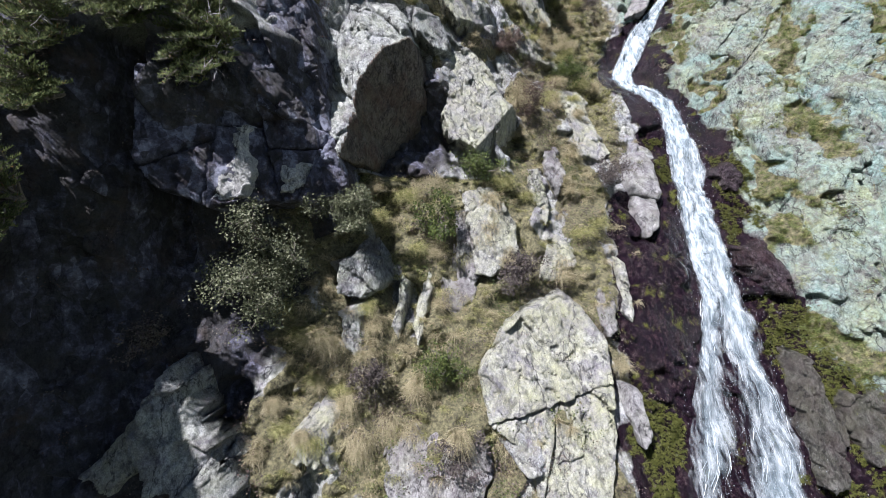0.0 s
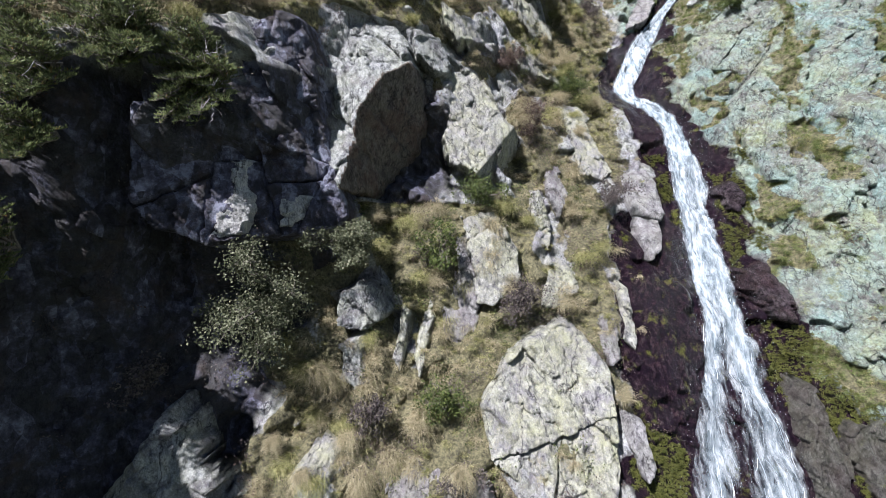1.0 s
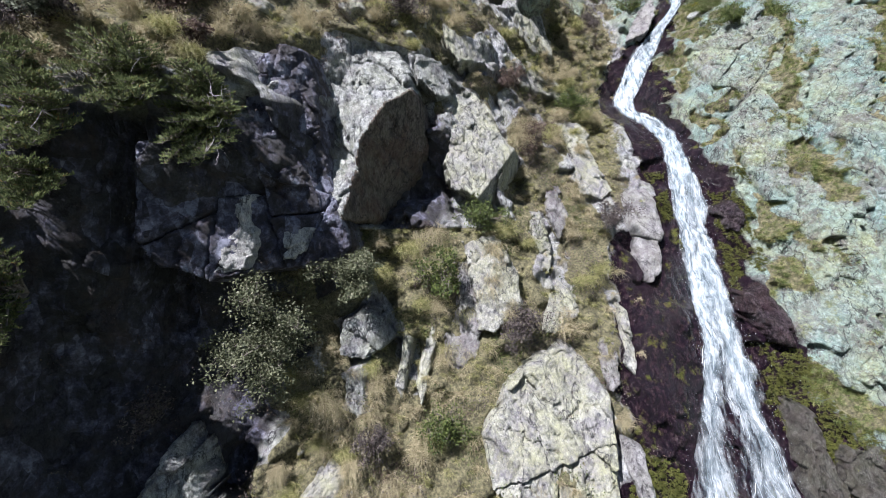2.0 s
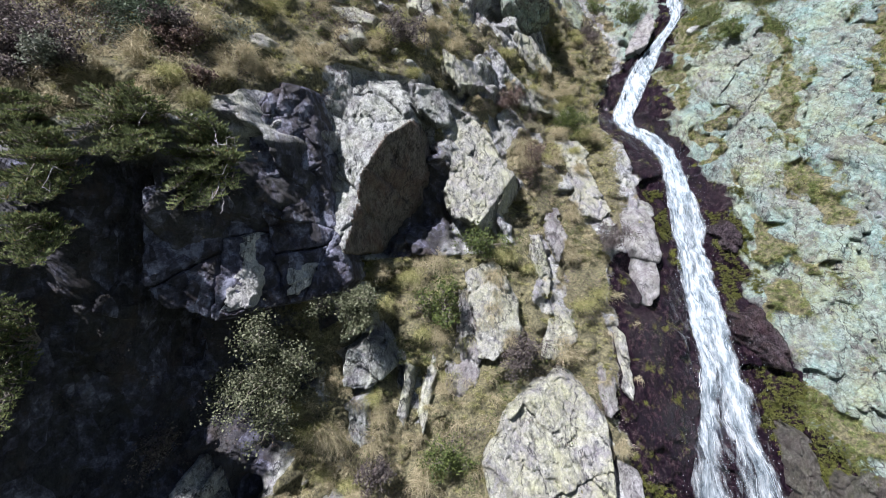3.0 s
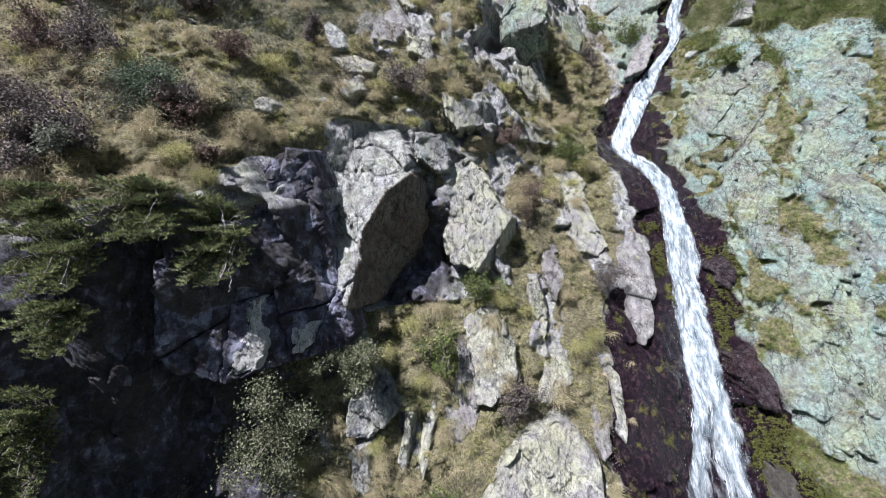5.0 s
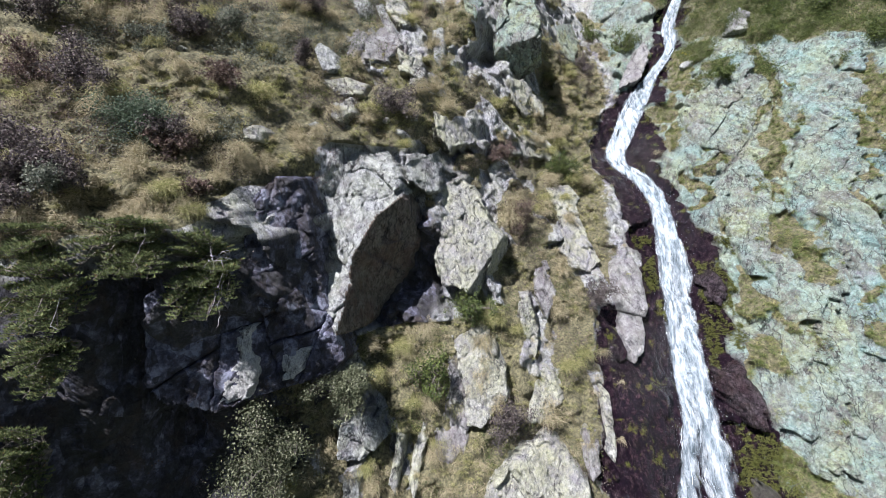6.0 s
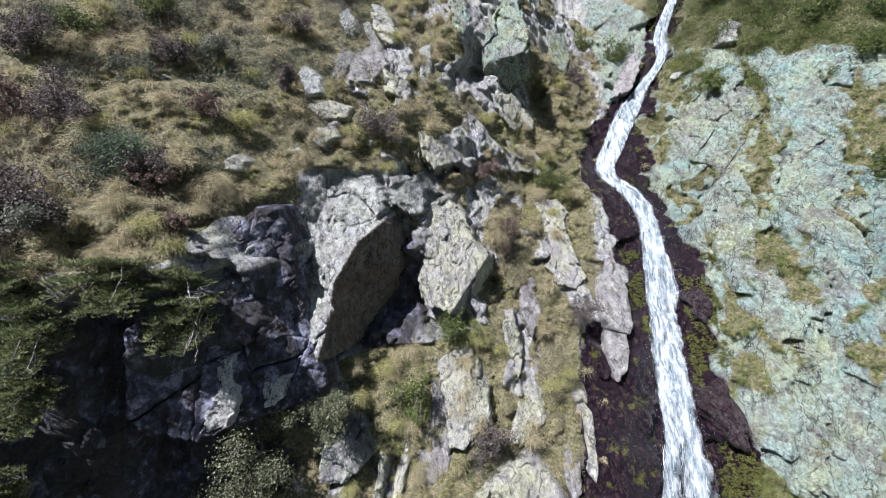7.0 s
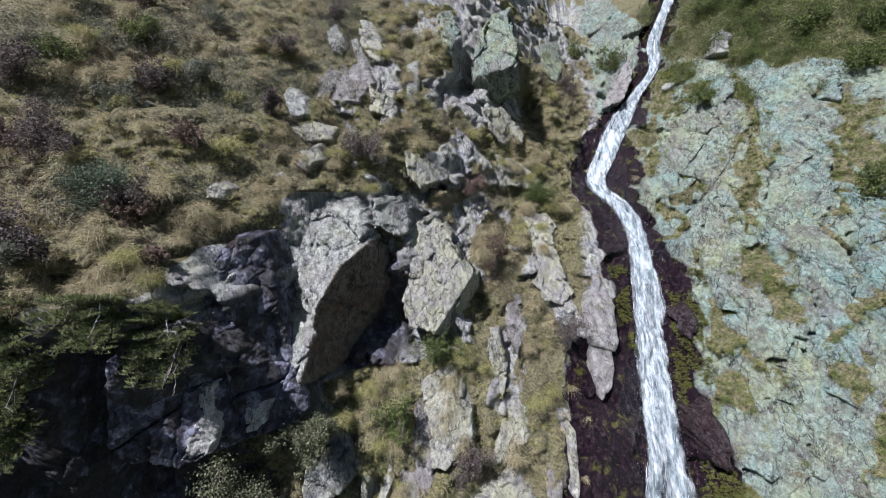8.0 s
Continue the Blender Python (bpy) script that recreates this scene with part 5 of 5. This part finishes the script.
def bush(name, label, x, z, w, h, leaf_mat, seed, stems=9, clumps=70, per=16, size=0.055, lift=0.35):
    """A shrub rooted in the slope: bare limbs, twigs and many small leaves."""
    r = np.random.default_rng(seed)
    root = np.array([x, ground_y(x, z - 0.35 * h)[0] + 0.05, z - 0.35 * h])
    mid = np.array([x, min(slope(np.array([x]), np.array([z]))[0], ground_y(x, z)[0]) - lift - 0.3, z])
    thing = tagged(new(name), label, "shrub")
    thing.location = root
    tips = []
    for k in range(stems):
        q = r.normal(0, 1, 3)
        q /= np.linalg.norm(q)
        end = mid + q * np.array([w, 0.6 * min(w, h), h]) * r.uniform(0.45, 1.15)
        path = bend(root, end, r, 0.08, 8)
        limbs = [tube(path - root, 0.022 * (w + h), 0.005, 5)]
        for j in range(clumps // stems):
            a = path[r.integers(3, 8)]
            q = r.normal(0, 1, 3)
            b = a + q / np.linalg.norm(q) * r.uniform(0.12, 0.36) * (w + h) * 0.6 + (0, -0.03, 0.04)
            limbs.append(tube(bend(a, b, r, 0.0, 4) - root, 0.006, 0.002, 3))
            tips.append(b)
        mesh_of("stem", *joined(limbs), M_BARK, thing)
    tips = np.array(tips)
    per = int(per * 1.7)
    p = np.repeat(tips, per, 0) + r.normal(0, 0.1, (len(tips) * per, 3)) * (w + h) * 0.55 - root
    mesh_of("crown", *leaves(p, size * 1.2, r), leaf_mat, thing)
    return thing


def conifer(name, label, x, y, z, w, h, seed, boughs=16, bare=2):
    """A low mountain pine hanging off the brow: limbs with flat sprays of needles."""
    r = np.random.default_rng(seed)
    y = y - 0.3
    root = np.array([x + 0.1, y + 0.85, z + 0.15])
    thing = tagged(new(name), label, "conifer")
    thing.location = root
    for k in range(bare):
        end = np.array([x + r.uniform(0.5, 1.25) * w, y - r.uniform(0.0, 0.3), z + r.uniform(-0.9, 0.6) * h])
        path = bend(root, end, r, 0.1, 8)
        forks = [tube(path - root, 0.014, 0.003, 4)]
        for j in range(5):
            a = path[r.integers(3, 8)]
            forks.append(tube(bend(a, a + r.normal(0, 0.13, 3), r, 0.0, 4) - root, 0.005, 0.0015, 3))
        mesh_of("bare_branch", *joined(forks), M_DEADWOOD, thing, "bare silver-grey dead branch")
    tiers = max(3, int(h / 0.11))
    for k in range(boughs):
        end = np.array([x + r.uniform(-1, 1) * w, y - r.uniform(-0.25, 0.4), z + h * (2 * (k % tiers) / (tiers - 1) - 1) + r.normal(0, 0.04)])
        path = bend(root, end, r, 0.06, 9)
        seg = path[-1] - path[-3]
        ahead = seg / np.linalg.norm(seg)
        ahead[2] *= 0.3
        side = np.cross(ahead, (0, 0, 1.0))
        side /= np.linalg.norm(side)
        pts, dirs, twigs = [], [], []
        for j in range(26):
            a = path[3] + (path[-1] - path[3]) * (j / 25) ** 0.8 + r.normal(0, 0.015, 3)
            reach = 0.30 * (1 - 0.55 * j / 25) * r.uniform(0.5, 1.1)
            d = side * (1 if j % 2 else -1) + ahead * r.uniform(0.4, 1.0) + (0, 0, r.uniform(0.0, 0.35))
            d /= np.linalg.norm(d)
            b = a + d * reach
            twigs.append(tube(np.array([a, b]) - root, 0.004, 0.0015, 3))
            for e in range(int(reach / 0.008)):
                pts.append(a + d * reach * r.uniform(0.1, 1.05) + (0, 0, 0.006))
                q = d * 0.8 + r.normal(0, 0.4, 3) + (0, 0, 0.75)
                dirs.append(q / np.linalg.norm(q))
        pts, dirs = np.array(pts) - root, np.array(dirs)
        wid = np.cross(dirs, r.normal(0, 1, dirs.shape))
        wid /= np.linalg.norm(wid, axis=1)[:, None]
        ln = r.uniform(0.04, 0.075, len(pts))[:, None]
        v = np.stack([pts - wid * 0.009, pts + wid * 0.009, pts + dirs * ln], 1).reshape(-1, 3)
        bough = mesh_of("bough", *joined([tube(path - root, 0.022, 0.005, 5)] + twigs), M_BARK, thing)
        tagged(mesh_of("needle_spray", v, np.arange(len(v)).reshape(-1, 3), M_NEEDLE, bough, "flat spray of yellow-green needles"), kind="stuff")
    return thing


conifer("mountain_pine", "low mountain pine with brown patches, hanging off the brow", -3.75, 7.15, 9.5, 0.62, 0.75, 61, 52, 8)
conifer("mountain_pine", "low mountain pine hanging off the brow", -4.75, 6.6, 10.0, 0.75, 0.45, 62, 36, 1)
conifer("mountain_pine", "spreading mountain pine over a shaded drop", -5.6, 5.9, 9.3, 0.75, 0.5, 63, 30, 1)
conifer("mountain_pine", "dense mountain pine at the meadow's edge", -6.2, 6.15, 10.05, 0.8, 0.35, 64, 22, 0)
conifer("mountain_pine", "drooping mountain pine on the shaded wall", -5.9, 5.4, 6.6, 0.6, 0.95, 65, 38, 0)
conifer("mountain_pine", "half-shaded mountain pine branch", -5.6, 5.8, 8.3, 0.6, 0.3, 66, 22, 0)

bush("alder_bush", "grey-green alder bush on a shaded ledge", -3.17, 5.6, 0.85, 1.0, M_ALDER, 71, 11, 176, 38, 0.046, 0.75)
bush("alder_bush", "small leafy alder bush under the ledge", -1.73, 6.6, 0.65, 0.5, M_ALDER, 72, 10, 130, 32, 0.042, 0.6)
bush("willow_bush", "light green willow bush on the slope", -0.05, 6.65, 0.5, 0.6, M_GREENLEAF, 73, 9, 70, 16, 0.055)
bush("willow_bush", "dark green-grey willow bush beside a slab", 1.75, 5.25, 0.62, 0.5, M_HEATH, 74, 9, 90, 16, 0.045)
bush("willow_bush", "mixed green and brown bush below a jutting rock", 1.1, 7.9, 0.8, 0.42, M_GREENLEAF, 75, 10, 90, 14, 0.05)
bush("heath_bush", "low dark heath bush in turf", 4.8, 7.95, 0.8, 0.4, M_HEATH, 76, 9, 90, 18, 0.04)
bush("heath_bush", "brown heath bush on the slope", 2.64, 10.3, 0.7, 0.7, M_PINK, 77, 9, 90, 16, 0.045)
bush("heath_bush", "brown and green heath bush among stones", -1.0, 13.6, 0.85, 0.5, M_HEATH, 78, 9, 100, 16, 0.045)
bush("heath_bush", "small brown heath bush", 1.97, 12.5, 0.65, 0.45, M_PINK, 79, 8, 70, 16, 0.045)
bush("willow_bush", "low green cushion of willow", 4.2, 12.2, 0.85, 0.42, M_GREENLEAF, 80, 8, 100, 18, 0.05)
bush("willow_bush", "round green bush above the gully", 8.7, 19.1, 0.95, 0.8, M_GREENLEAF, 81, 9, 110, 16, 0.06)
bush("heath_bush", "dark heath bush in grass", -1.35, 3.3, 0.5, 0.36, M_HEATH, 82, 8, 70, 16, 0.04)
bush("willow_bush", "green bush in the grass beside a slab", 0.25, 3.4, 0.65, 0.5, M_GREENLEAF, 83, 9, 90, 16, 0.045)
bush("heath_bush", "grey-green bush over a purple rock", 0.6, 1.95, 0.5, 0.4, M_HEATH, 84, 8, 70, 16, 0.04)
bush("heath_bush", "dark bush in the shade of the wall", -5.1, 4.5, 0.55, 0.45, M_HEATH, 85, 8, 60, 14, 0.045)
bush("juniper_mat", "flat dark green juniper mat in the meadow", -5.25, 12.5, 0.95, 0.45, M_JUNIPER, 86, 10, 190, 26, 0.036, 0.2)
bush("heath_bush", "dark shrub in the meadow", -6.4, 13.2, 0.75, 0.36, M_HEATH, 87, 9, 110, 18, 0.045, 0.2)
bush("heath_bush", "dark shrub at the meadow's edge", -7.2, 12.1, 0.6, 0.38, M_HEATH, 88, 9, 90, 18, 0.045, 0.2)
bush("heath_bush", "low dark shrub between tussocks", -6.6, 11.4, 0.6, 0.25, M_HEATH, 89, 8, 80, 18, 0.045, 0.2)
for k, (bx, bz) in enumerate([(12.6, 20.6), (13.6, 19.0), (14.8, 18.4), (16.0, 18.0), (15.4, 16.6), (13.9, 20.4), (16.8, 17.0)]):
    bush("alpine_rose", "low green alpine rose in the upper meadow", bx, bz, 0.95, 0.55, M_GREENLEAF, 90 + k, 8, 110, 18, 0.06, 0.2)
for k, (bx, bz, bw, bh, mat, words) in enumerate([(-7.6, 13.6, 0.7, 0.4, M_PINK, "purple-brown heath shrub in the meadow"), (-5.9, 14.6, 0.5, 0.4, M_SCRUB, "grey-green dwarf willow in the meadow"), (-4.9, 15.4, 0.7, 0.35, M_SCRUB, "grey-green dwarf willow in the meadow"),
                                               (-7.4, 15.6, 0.7, 0.35, M_GREENLEAF, "green leafy shrub in the meadow"), (-6.3, 16.6, 0.6, 0.3, M_GREENLEAF, "green leafy shrub in the meadow"), (-4.2, 13.6, 0.55, 0.3, M_PINK, "purple-brown heath shrub in the meadow"),
                                               (-3.3, 14.6, 0.45, 0.35, M_HEATH, "dark heath shrub between tussocks"), (-4.6, 12.0, 0.4, 0.25, M_PINK, "reddish heath shrub above the brow"), (-5.8, 11.2, 0.5, 0.25, M_SCRUB, "grey-green dwarf willow above the brow"),
                                               (-3.6, 16.8, 0.6, 0.35, M_HEATH, "dark heath shrub in the upper meadow"), (-5.4, 17.6, 0.8, 0.4, M_SCRUB, "grey-green dwarf willow in the upper meadow"), (-7.0, 17.9, 0.8, 0.4, M_PINK, "purple-brown heath shrub in the upper meadow"),
                                               (-2.9, 18.6, 0.6, 0.35, M_HEATH, "dark heath shrub under the ridge"), (-8.2, 12.6, 0.5, 0.35, M_HEATH, "dark heath shrub at the meadow's side"), (-4.0, 11.0, 0.3, 0.2, M_PINK, "reddish heather tuft on the brow")]):
    bush("heath_bush" if mat in (M_HEATH, M_PINK) else "willow_bush", words, bx, bz, bw, bh, mat, 120 + k, 8, 90, 16, 0.042, 0.15)
for k, (bx, bz, bw, bh) in enumerate([(-6.87, 11.92, 0.8, 0.45), (-6.62, 10.81, 0.6, 0.4), (-5.97, 11.35, 0.6, 0.35), (-4.7, 12.22, 0.55, 0.35), (-6.98, 13.76, 0.8, 0.5), (-8.14, 15.28, 0.8, 0.4), (-5.46, 15.1, 0.5, 0.3)]):
    bush("heath_bush", "dark leafy shrub among meadow grass", bx, bz, bw, bh, M_HEATH, 160 + k, 9, 110, 18, 0.045, 0.2)
bush("heath_bush", "dark heath bush on the rock above the gully", 6.4, 17.6, 0.6, 0.5, M_HEATH, 140, 8, 80, 16, 0.05, 0.2)
bush("willow_bush", "green willow bush beside the upper chute", 7.3, 19.9, 0.7, 0.55, M_GREENLEAF, 141, 8, 80, 16, 0.055, 0.2)
bush("willow_bush", "green willow bush in a cleft of the wall", 11.2, 15.9, 0.5, 0.4, M_GREENLEAF, 142, 8, 70, 16, 0.05, 0.15)
bush("willow_bush", "green bush in a cleft of the lichen wall", 13.9, 12.0, 0.4, 0.9, M_GREENLEAF, 99, 8, 80, 16, 0.055, 0.25)


# ---- turf: uncountable grass, heath and moss ----
def scatter(n, x0, x1, z0, z1, keep, seed):
    r = np.random.default_rng(seed)
    x, z = r.uniform(x0, x1, n), r.uniform(z0, z1, n)
    ok = r.random(n) < keep(x, z)
    x, z = x[ok], z[ok]
    return np.stack([x, cliff(x, z) - 0.03, z], -1), r


def heath_patch(x, z):
    return smooth(-0.05, 0.3, vnoise(x * 0.8, z * 0.8, 94) + 0.35 * vnoise(x * 2.3, z * 2.3, 93))


def willow_patch(x, z):
    return smooth(0.05, 0.35, vnoise(x * 0.7 + 9, z * 0.9, 99) + 0.35 * vnoise(x * 2.1, z * 2.1, 98)) * smooth(-1.5, -2.5, x)


def bare_of_grass(x, z):
    return 1 - 0.8 * np.maximum(heath_patch(x, z), willow_patch(x, z))


def lush(x, z):
    return smooth(-0.2, 0.5, vnoise(x * 0.55, z * 0.55, 91) + np.where(x > 9.5, 0.7, 0) + np.where((x > -2) & (x < 6), 0.15, 0))


p, r = scatter(5400, -8.5, 9, 0.3, 20.5, lambda x, z: meadow(x, z) * (0.95 - 0.75 * lush(x, z)) * bare_of_grass(x, z), 101)
tagged(mesh_of("straw_tussocks", *blades(p, r.uniform(0.18, 0.40, len(p)), 80, r, 1.1), M_STRAW), "straw-yellow drooping grass tussocks on the slope", "grass", kind="stuff")
p, r = scatter(14000, -8.5, 17.5, 0.3, 21.5, lambda x, z: meadow(x, z) * (0.25 + 0.75 * lush(x, z)) * bare_of_grass(x, z) * np.where((x > 11) & (z > 16.5), 0.4, 1), 102)
tagged(mesh_of("green_grass", *blades(p, r.uniform(0.12, 0.28, len(p)), 40, r, 0.8), M_GRASS), "olive green grass on ledges and slope", "grass", kind="stuff")
p, r = scatter(12500, -8.5, 11, 0.3, 21.5, lambda x, z: np.maximum(0.9 * meadow(x, z) * heath_patch(x, z), 0.04 * (1 - wetness(x, z))), 103)
cut_ = r.random(len(p)) < 0.62
for pts, name, mat, words in ((p[cut_], "dwarf_heath", M_HEATH, "dark dwarf heath between the tussocks"), (p[~cut_], "dry_heather", M_PINK, "reddish dry heather in patches")):
    q = np.repeat(pts, 34, 0) + r.normal(0, 1, (len(pts) * 34, 3)) * np.array([0.15, 0.09, 0.12]) + np.array([0, -0.14, 0.08])
    tagged(mesh_of(name, *leaves(q, 0.04, r), mat), words, "heath", kind="stuff")
p, r = scatter(5200, 10.5, 18, 15.5, 22, lambda x, z: 0.8 * meadow(x, z), 107)
q = np.repeat(p, 34, 0) + r.normal(0, 1, (len(p) * 34, 3)) * np.array([0.16, 0.09, 0.11]) + np.array([0, -0.12, 0.08])
tagged(mesh_of("bilberry_scrub", *leaves(q, 0.05, r), M_GREENLEAF), "low green bilberry scrub in the upper meadow", "scrub", kind="stuff")
p, r = scatter(3600, -8.5, -1.5, 10.5, 21, lambda x, z: 0.95 * meadow(x, z) * willow_patch(x, z), 108)
q = np.repeat(p, 30, 0) + r.normal(0, 1, (len(p) * 30, 3)) * np.array([0.16, 0.10, 0.13]) + np.array([0, -0.16, 0.1])
tagged(mesh_of("willow_scrub", *leaves(q, 0.045, r), M_SCRUB), "grey-green dwarf willow scrub in the meadow", "scrub", kind="stuff")
p, r = scatter(1500, -3, 7, 1, 18, lambda x, z: 0.9 * meadow(x, z) * smooth(0.0, 0.3, vnoise(x * 1.3, z * 1.3, 111) + 0.4 * vnoise(x * 3, z * 3, 112)), 109)
q = np.repeat(p, 34, 0) + r.normal(0, 1, (len(p) * 34, 3)) * np.array([0.14, 0.08, 0.12]) + np.array([0, -0.14, 0.1])
tagged(mesh_of("bilberry_scrub", *leaves(q, 0.045, r), M_GREENLEAF), "low green bilberry among the grass of the slope", "scrub", kind="stuff")
p, r = scatter(9000, 8.3, 15.5, 0.5, 18, lambda x, z: meadow(x, z), 106)
tagged(mesh_of("ledge_grass", *blades(p, r.uniform(0.12, 0.28, len(p)), 34, r, 0.9), M_LEDGE), "green grass on the ledges of the lichen wall", "grass", kind="stuff")
def moss_patch(x, z):
    field = fbm((x + 0.3 * z) * 0.9, z * 0.6, 97, 3) + 0.15 * vnoise(x * 6, z * 6, 96) - np.where(x < 6.5, smooth(3.8, 5.2, z), 0)
    return smooth(0.38, 0.46, field) * smooth(0.1, 0.5, wetness(x - 0.35, z)) * (np.abs(stream_off(x, z)[0]) > stream_off(x, z)[1] + 0.15)


p, r = scatter(30000, 4.0, 10.6, 0.5, 9.5, moss_patch, 105)
tagged(mesh_of("wet_moss", *blades(p + np.array([0, 0.02, 0]), r.uniform(0.06, 0.12, len(p)), 18, r, 1.0, 0.010), M_MOSS), "bright yellow-green moss beside the water", "moss", kind="stuff")




# ---- tussocks that stand out, each a thing ----
r = np.random.default_rng(300)
SORTS = []
for k, (ln, hang, mat, words) in enumerate([(0.42, 1.1, M_STRAW, "straw-yellow grass tussock drooping over the edge"), (0.34, 0.9, M_STRAW, "dense straw-yellow grass tussock"), (0.36, 1.0, M_GRASS, "olive green grass tussock"), (0.55, 1.5, M_STRAW, "long hanging straw-yellow grass tussock")]):
    v, f = blades(r.normal(0, 0.07, (8, 3)), np.full(8, ln), 75, r, hang * 1.1, 0.0055)
    ob = tagged(mesh_of("grass_tussock", v, f, mat), words, "tussock", "tussocks on the slope")
    SORTS.append(ob)


def tussock(x, z, sort, first):
    m = pose(x, ground_y(x, z)[0] - 0.06, z, 0, 0, 0)
    if first:
        SORTS[sort].matrix_basis = m
        return
    copy_thing(SORTS[sort], m)


placed = set()
BROW_SPOTS = [(-4.43, 10.5), (-5.15, 10.6), (-4.84, 10.8), (-4.04, 11.7), (-3.62, 11.7), (-3.83, 11.4), (-4.12, 10.8), (-3.32, 11.6), (-2.6, 12.6), (-5.7, 10.6), (-6.3, 10.7), (-3.0, 12.4), (-2.4, 13.2), (-2.9, 13.9), (-3.77, 15.8), (-2.2, 14.9), (0.4, 17.1), (0.1, 15.4), (-1.6, 14.5), (-0.4, 14.3), (0.3, 18.3), (-2.7, 15.6)]
LOW = [(-2.28, 3.16), (-2.84, 2.5), (-3.23, 2.1), (-1.88, 3.1), (-2.63, 4.0), (-2.15, 3.9), (-0.6, 6.9), (-0.5, 5.9), (0.1, 4.6), (2.2, 7.2), (3.6, 7.4), (3.9, 6.2), (2.2, 9.2), (1.3, 7.6), (-1.3, 4.2), (-0.1, 3.1)]
LONG = [(-1.4, 2.3), (-0.95, 2.45), (-0.2, 7.6), (-0.6, 7.5)]
for spots, sorts in ((BROW_SPOTS, (0, 1)), (LOW, (1, 2)), (LONG, (3,))):
    for k, (tx, tz) in enumerate(spots):
        sort = sorts[k % len(sorts)]
        tussock(tx, tz, sort, sort not in placed)
        placed.add(sort)
rt = np.random.default_rng(310)
for k in range(420):
    tx, tz = rt.uniform(-8, 5.5), rt.uniform(2, 19)
    if rt.random() < meadow(np.array([tx]), np.array([tz]))[0] * (0.55 if tx < -1.5 else 0.4):
        turned = pose(tx, ground_y(tx, tz)[0] - 0.16, tz + 0.05, 0, 0, rt.uniform(-40, 40))
        copy_thing(SORTS[(0, 1, 2, 1)[k % 4]], turned @ Matrix.Scale(rt.uniform(0.8, 1.5), 4))
for fx_, fz_ in ((10.6, 17.3), (-5.42, 12.2)):
    p = np.array([[fx_, ground_y(fx_, fz_)[0] - 0.22, fz_ + 0.12]]) + r.normal(0, 0.1, (26, 3)) * np.array([1.2, 0.4, 0.7])
    tagged(mesh_of("yellow_flowers", *leaves(p, 0.05, r), M_YELLOW), "small yellow flowers in the grass", "flowers", kind="stuff")
